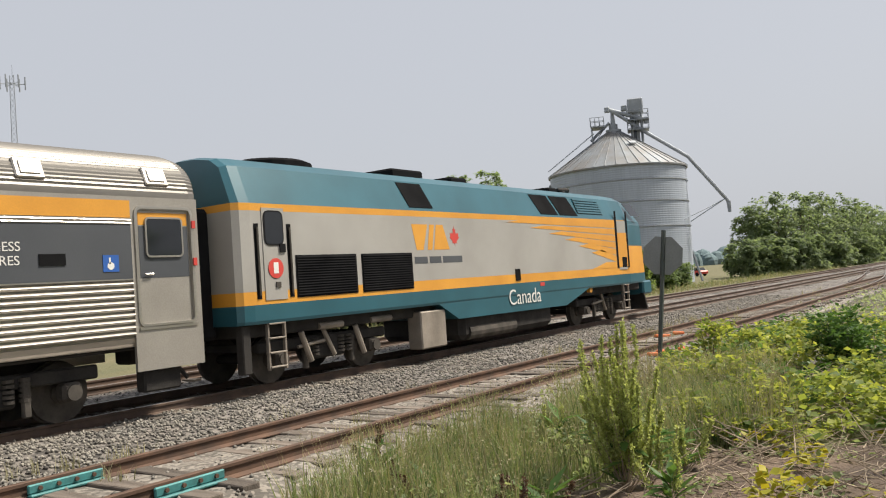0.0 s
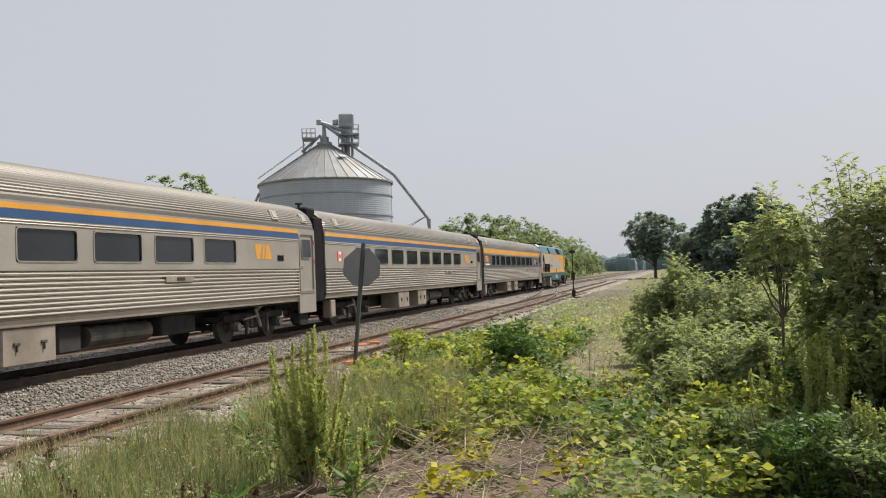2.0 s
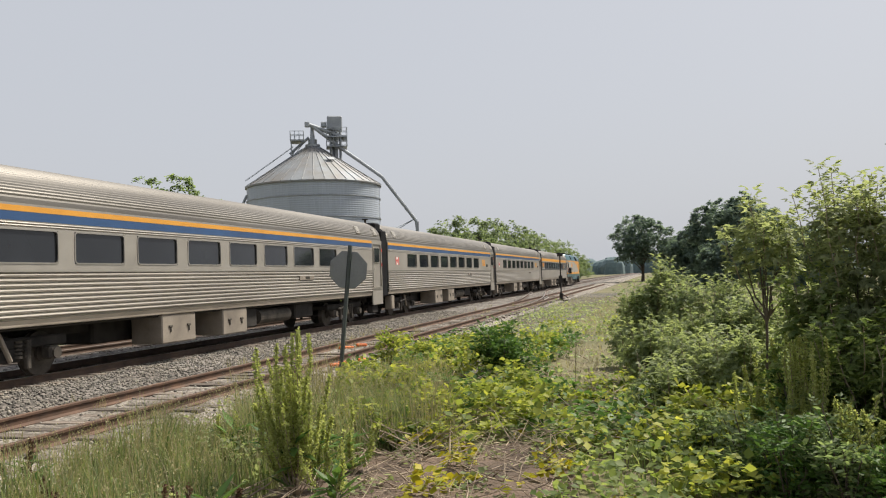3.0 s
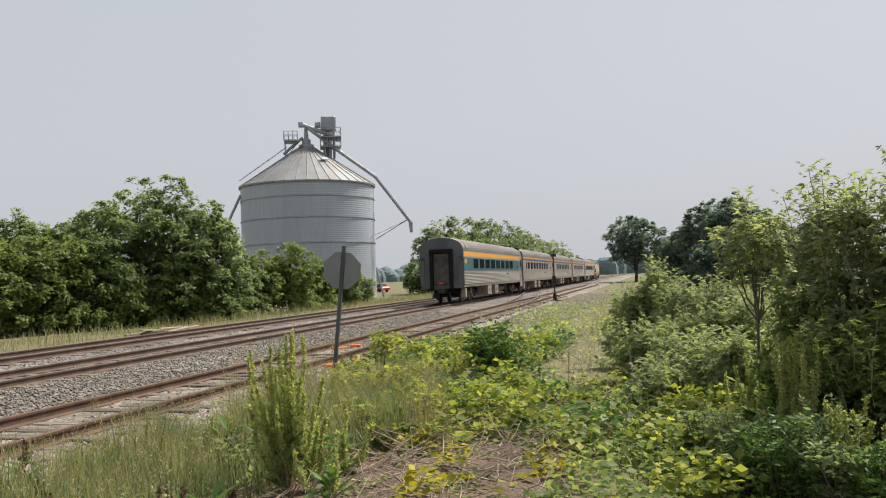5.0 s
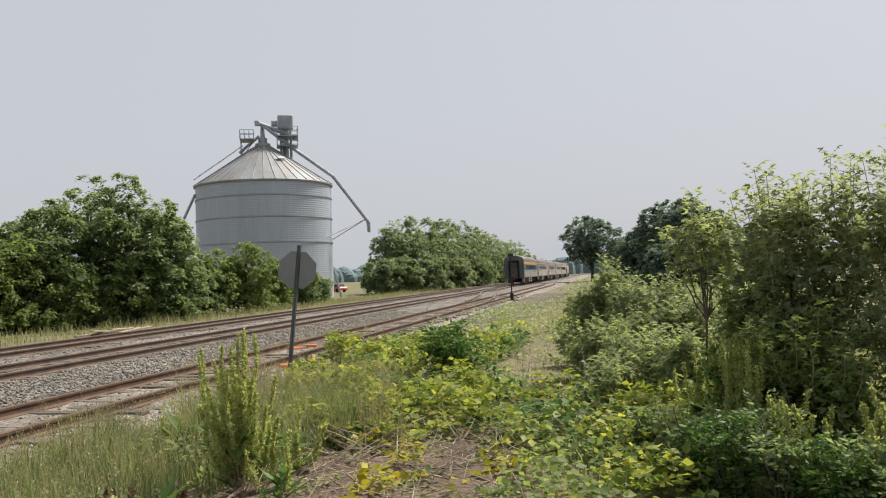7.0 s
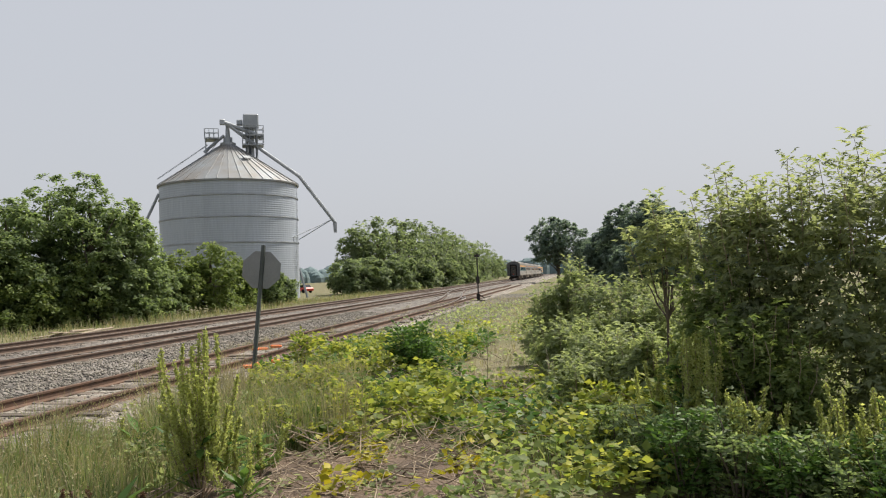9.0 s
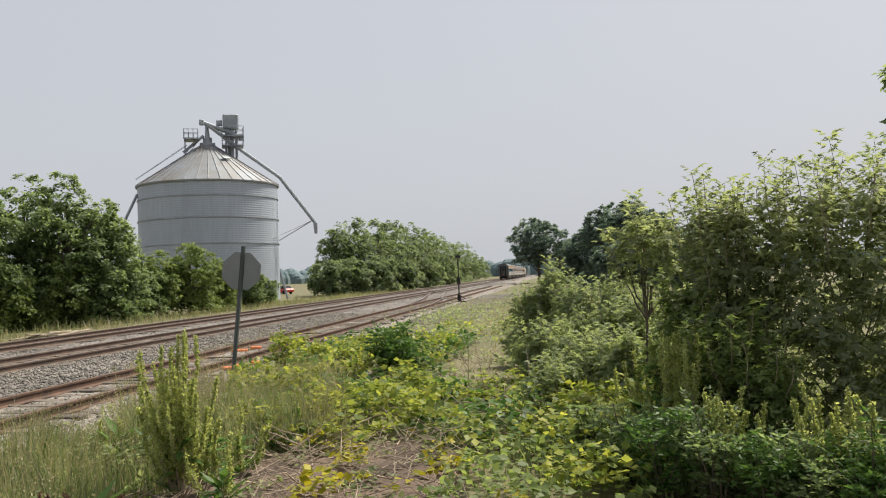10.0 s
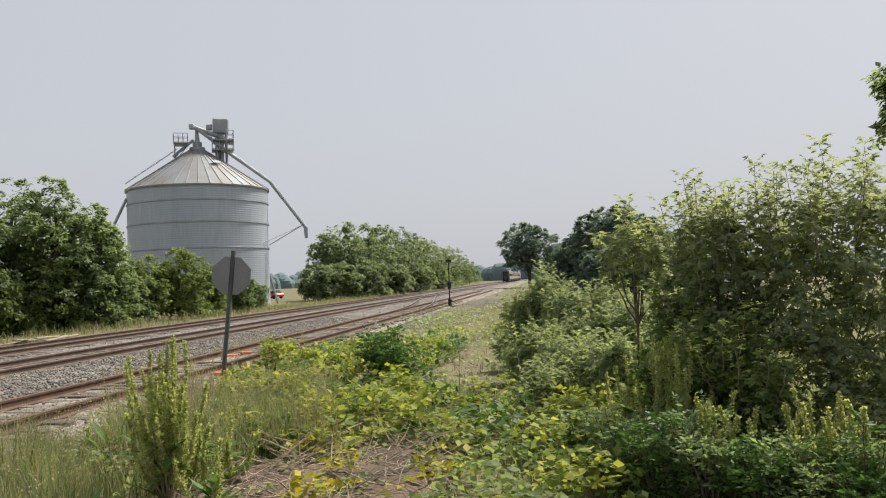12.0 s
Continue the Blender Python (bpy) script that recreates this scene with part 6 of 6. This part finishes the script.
            for s in (-1, 1):
                b = Build()
                b.box(*sorted((s * 0.55, s * 0.78)), ya + 0.2, yb, 0.95, 3.45, 0.04)
                part("buffer_plate", b, BLACK, t)
            b = Build()
            b.box(-0.78, 0.78, ya + 0.2, yb, 3.35, 3.6, 0.04)
            part("buffer_head", b, BLACK, t)
            b = Build()
            b.box(-0.52, 0.52, yb - 0.09, yb - 0.03, 1.25, 3.3, 0.02)
            dd = part("end_door", b, TRUCK_GREY, t, "dark grey end door")
            b = Build()
            b.box(-0.22, 0.22, ya + 0.335, ya + 0.35, 2.35, 3.0, 0.005)
            part("window", b, GLASS, dd)
            b = Build()
            b.box(-0.14, 0.14, ya + 0.1, ya + 0.2, 1.3, 1.42, 0.01)
            part("tail_lamp", b, RED, t, "red tail lamp")
            for s in (-1, 1):
                b = Build()
                b.tube((s * 1.1, ya + 0.2, 1.3), (s * 1.1, ya + 0.2, 3.0), 0.025, 0.025, 6)
                b.box(*sorted((s * 1.2, s * 1.4)), ya + 0.3, yb, 2.9, 3.1, 0.02)
                part("end_handrail", b, TRUCK_GREY, t)
        b = Build()
        b.box(-0.22, 0.22, *sorted((y0 + sgn * 0.45, y0 - sgn * 0.6)), 0.68, 0.98, 0.05)
        b.tube((0.5, y0, 0.8), (0.62, y0 + sgn * 0.3, 0.35), 0.04, 0.04, 6)
        b.tube((-0.5, y0, 0.8), (-0.62, y0 + sgn * 0.3, 0.35), 0.04, 0.04, 6)
        part("coupler", b, GRIME, t)
    # underside
    b = Build()
    b.box(-1.36, 1.36, B + 0.1, F - 0.1, 1.0, 1.22, 0.03)
    part("underframe", b, GRIME, t)
    b = Build()
    b.box(-0.3, 0.3, B + 2, F - 2, 0.75, 1.02, 0.04)
    part("centre_sill", b, GRIME, t)
    for y0, y1b, mat in ((-17.15, -15.62, BOX_GREY), (-14.2, -12.8, BOX_GREY)):
        bx = Build()
        bx.box(0.55, 1.44, y0, y1b, 0.33, 1.06, 0.03)
        e = part("battery_box", bx, mat, t, "dusty grey equipment box")
        for yy in (y0 + 0.35, y1b - 0.35):
            h = Build()
            h.box(1.44, 1.47, yy - 0.08, yy + 0.08, 0.72, 0.78, 0.01)
            h.tube((1.46, yy, 0.6), (1.46, yy, 0.74), 0.018, 0.018, 6)
            part("catch", h, TRUCK_GREY, e)
    b = Build()
    b.box(-1.3, 0.4, -18.4, -10.5, 0.45, 1.02, 0.05)
    b.box(0.4, 1.3, -12.6, -11.9, 0.42, 1.02, 0.04)
    part("equipment_pod", b, GRIME, t)
    b = Build()
    b.tube((1.05, -11.6, 0.7), (1.05, -9.4, 0.7), 0.24, 0.24, 16)
    part("air_tank", b, TRUCK_GREY, t)
    b = Build()
    b.box(0.5, 1.2, -8.9, -7.4, 0.5, 1.02, 0.05)
    part("generator_box", b, GRIME, t)
    b = Build()
    b.box(1.1, 1.44, -24.9, -24.45, 0.35, 1.0, 0.04)
    part("corner_step", b, BOX_GREY, t)
    b = Build()
    b.box(1.15, 1.4, F - 1.1, F - 0.4, 0.3, 0.66, 0.03)
    part("folding_step", b, GRIME, t)
    truck(t, -3.95)
    truck(t, -21.9)
    return t


LOCO = locomotive()
COACHES = [coach("dark", "stainless coach with charcoal window band and amber stripe", False)]
blue = coach("blue", "fluted stainless coach with blue and gold stripes", False)
COACHES.append(blue)
COACHES.append(copy_thing(blue, Matrix()))
COACHES.append(coach("blue", "fluted stainless coach with blue and gold stripes and narrow end window", True))
COACHES.append(coach("teal", "stainless tail coach with teal window band and amber stripe", False))
# ---- ties, last as there are many ----
def ties(parent, x, y0, y1, step, length, seed, skew=1.5, top=-0.17):
    rr = random.Random(seed)
    b = Build()
    b.box(-length / 2, length / 2, -0.115, 0.115, -0.17, 0, 0.012)
    me = b.mesh("tie", TIE)
    y = y0
    while y < y1:
        ob = new("tie", me)
        ob.parent = parent
        ob.matrix_basis = pose(x + rr.uniform(-0.06, 0.06), y, top + rr.uniform(-0.02, 0.012), rr.uniform(-1, 1), rr.uniform(-.5, .5), rr.uniform(-skew, skew))
        y += step * rr.uniform(0.92, 1.08)


ties(SIDE, SIDE_X, -2, 70, 0.56, 2.55, 1, 3.0, -0.155)
ties(MAIN, TRAIN_X, -2, 100, 0.52, 2.6, 2, 0.6, -0.150)
ties(FAR, FAR_X, 12, 110, 0.52, 2.6, 3, 0.6, -0.150)


def motions():
    """The train runs away along the main track at a steady 34.4 m/s."""
    v, s0 = 34.40, 30.61
    times = [0.0, 2.0, 4.0, 6.0, 8.0, 10.0, 12.0]
    walk(LOCO, [(t, pose(TRAIN_X, s0 + v * t, 0)) for t in times])
    for i, c in enumerate(COACHES):
        walk(c, [(t, pose(TRAIN_X, s0 + v * t - 21.0 - 25.9 * i, 0)) for t in times])


motions()
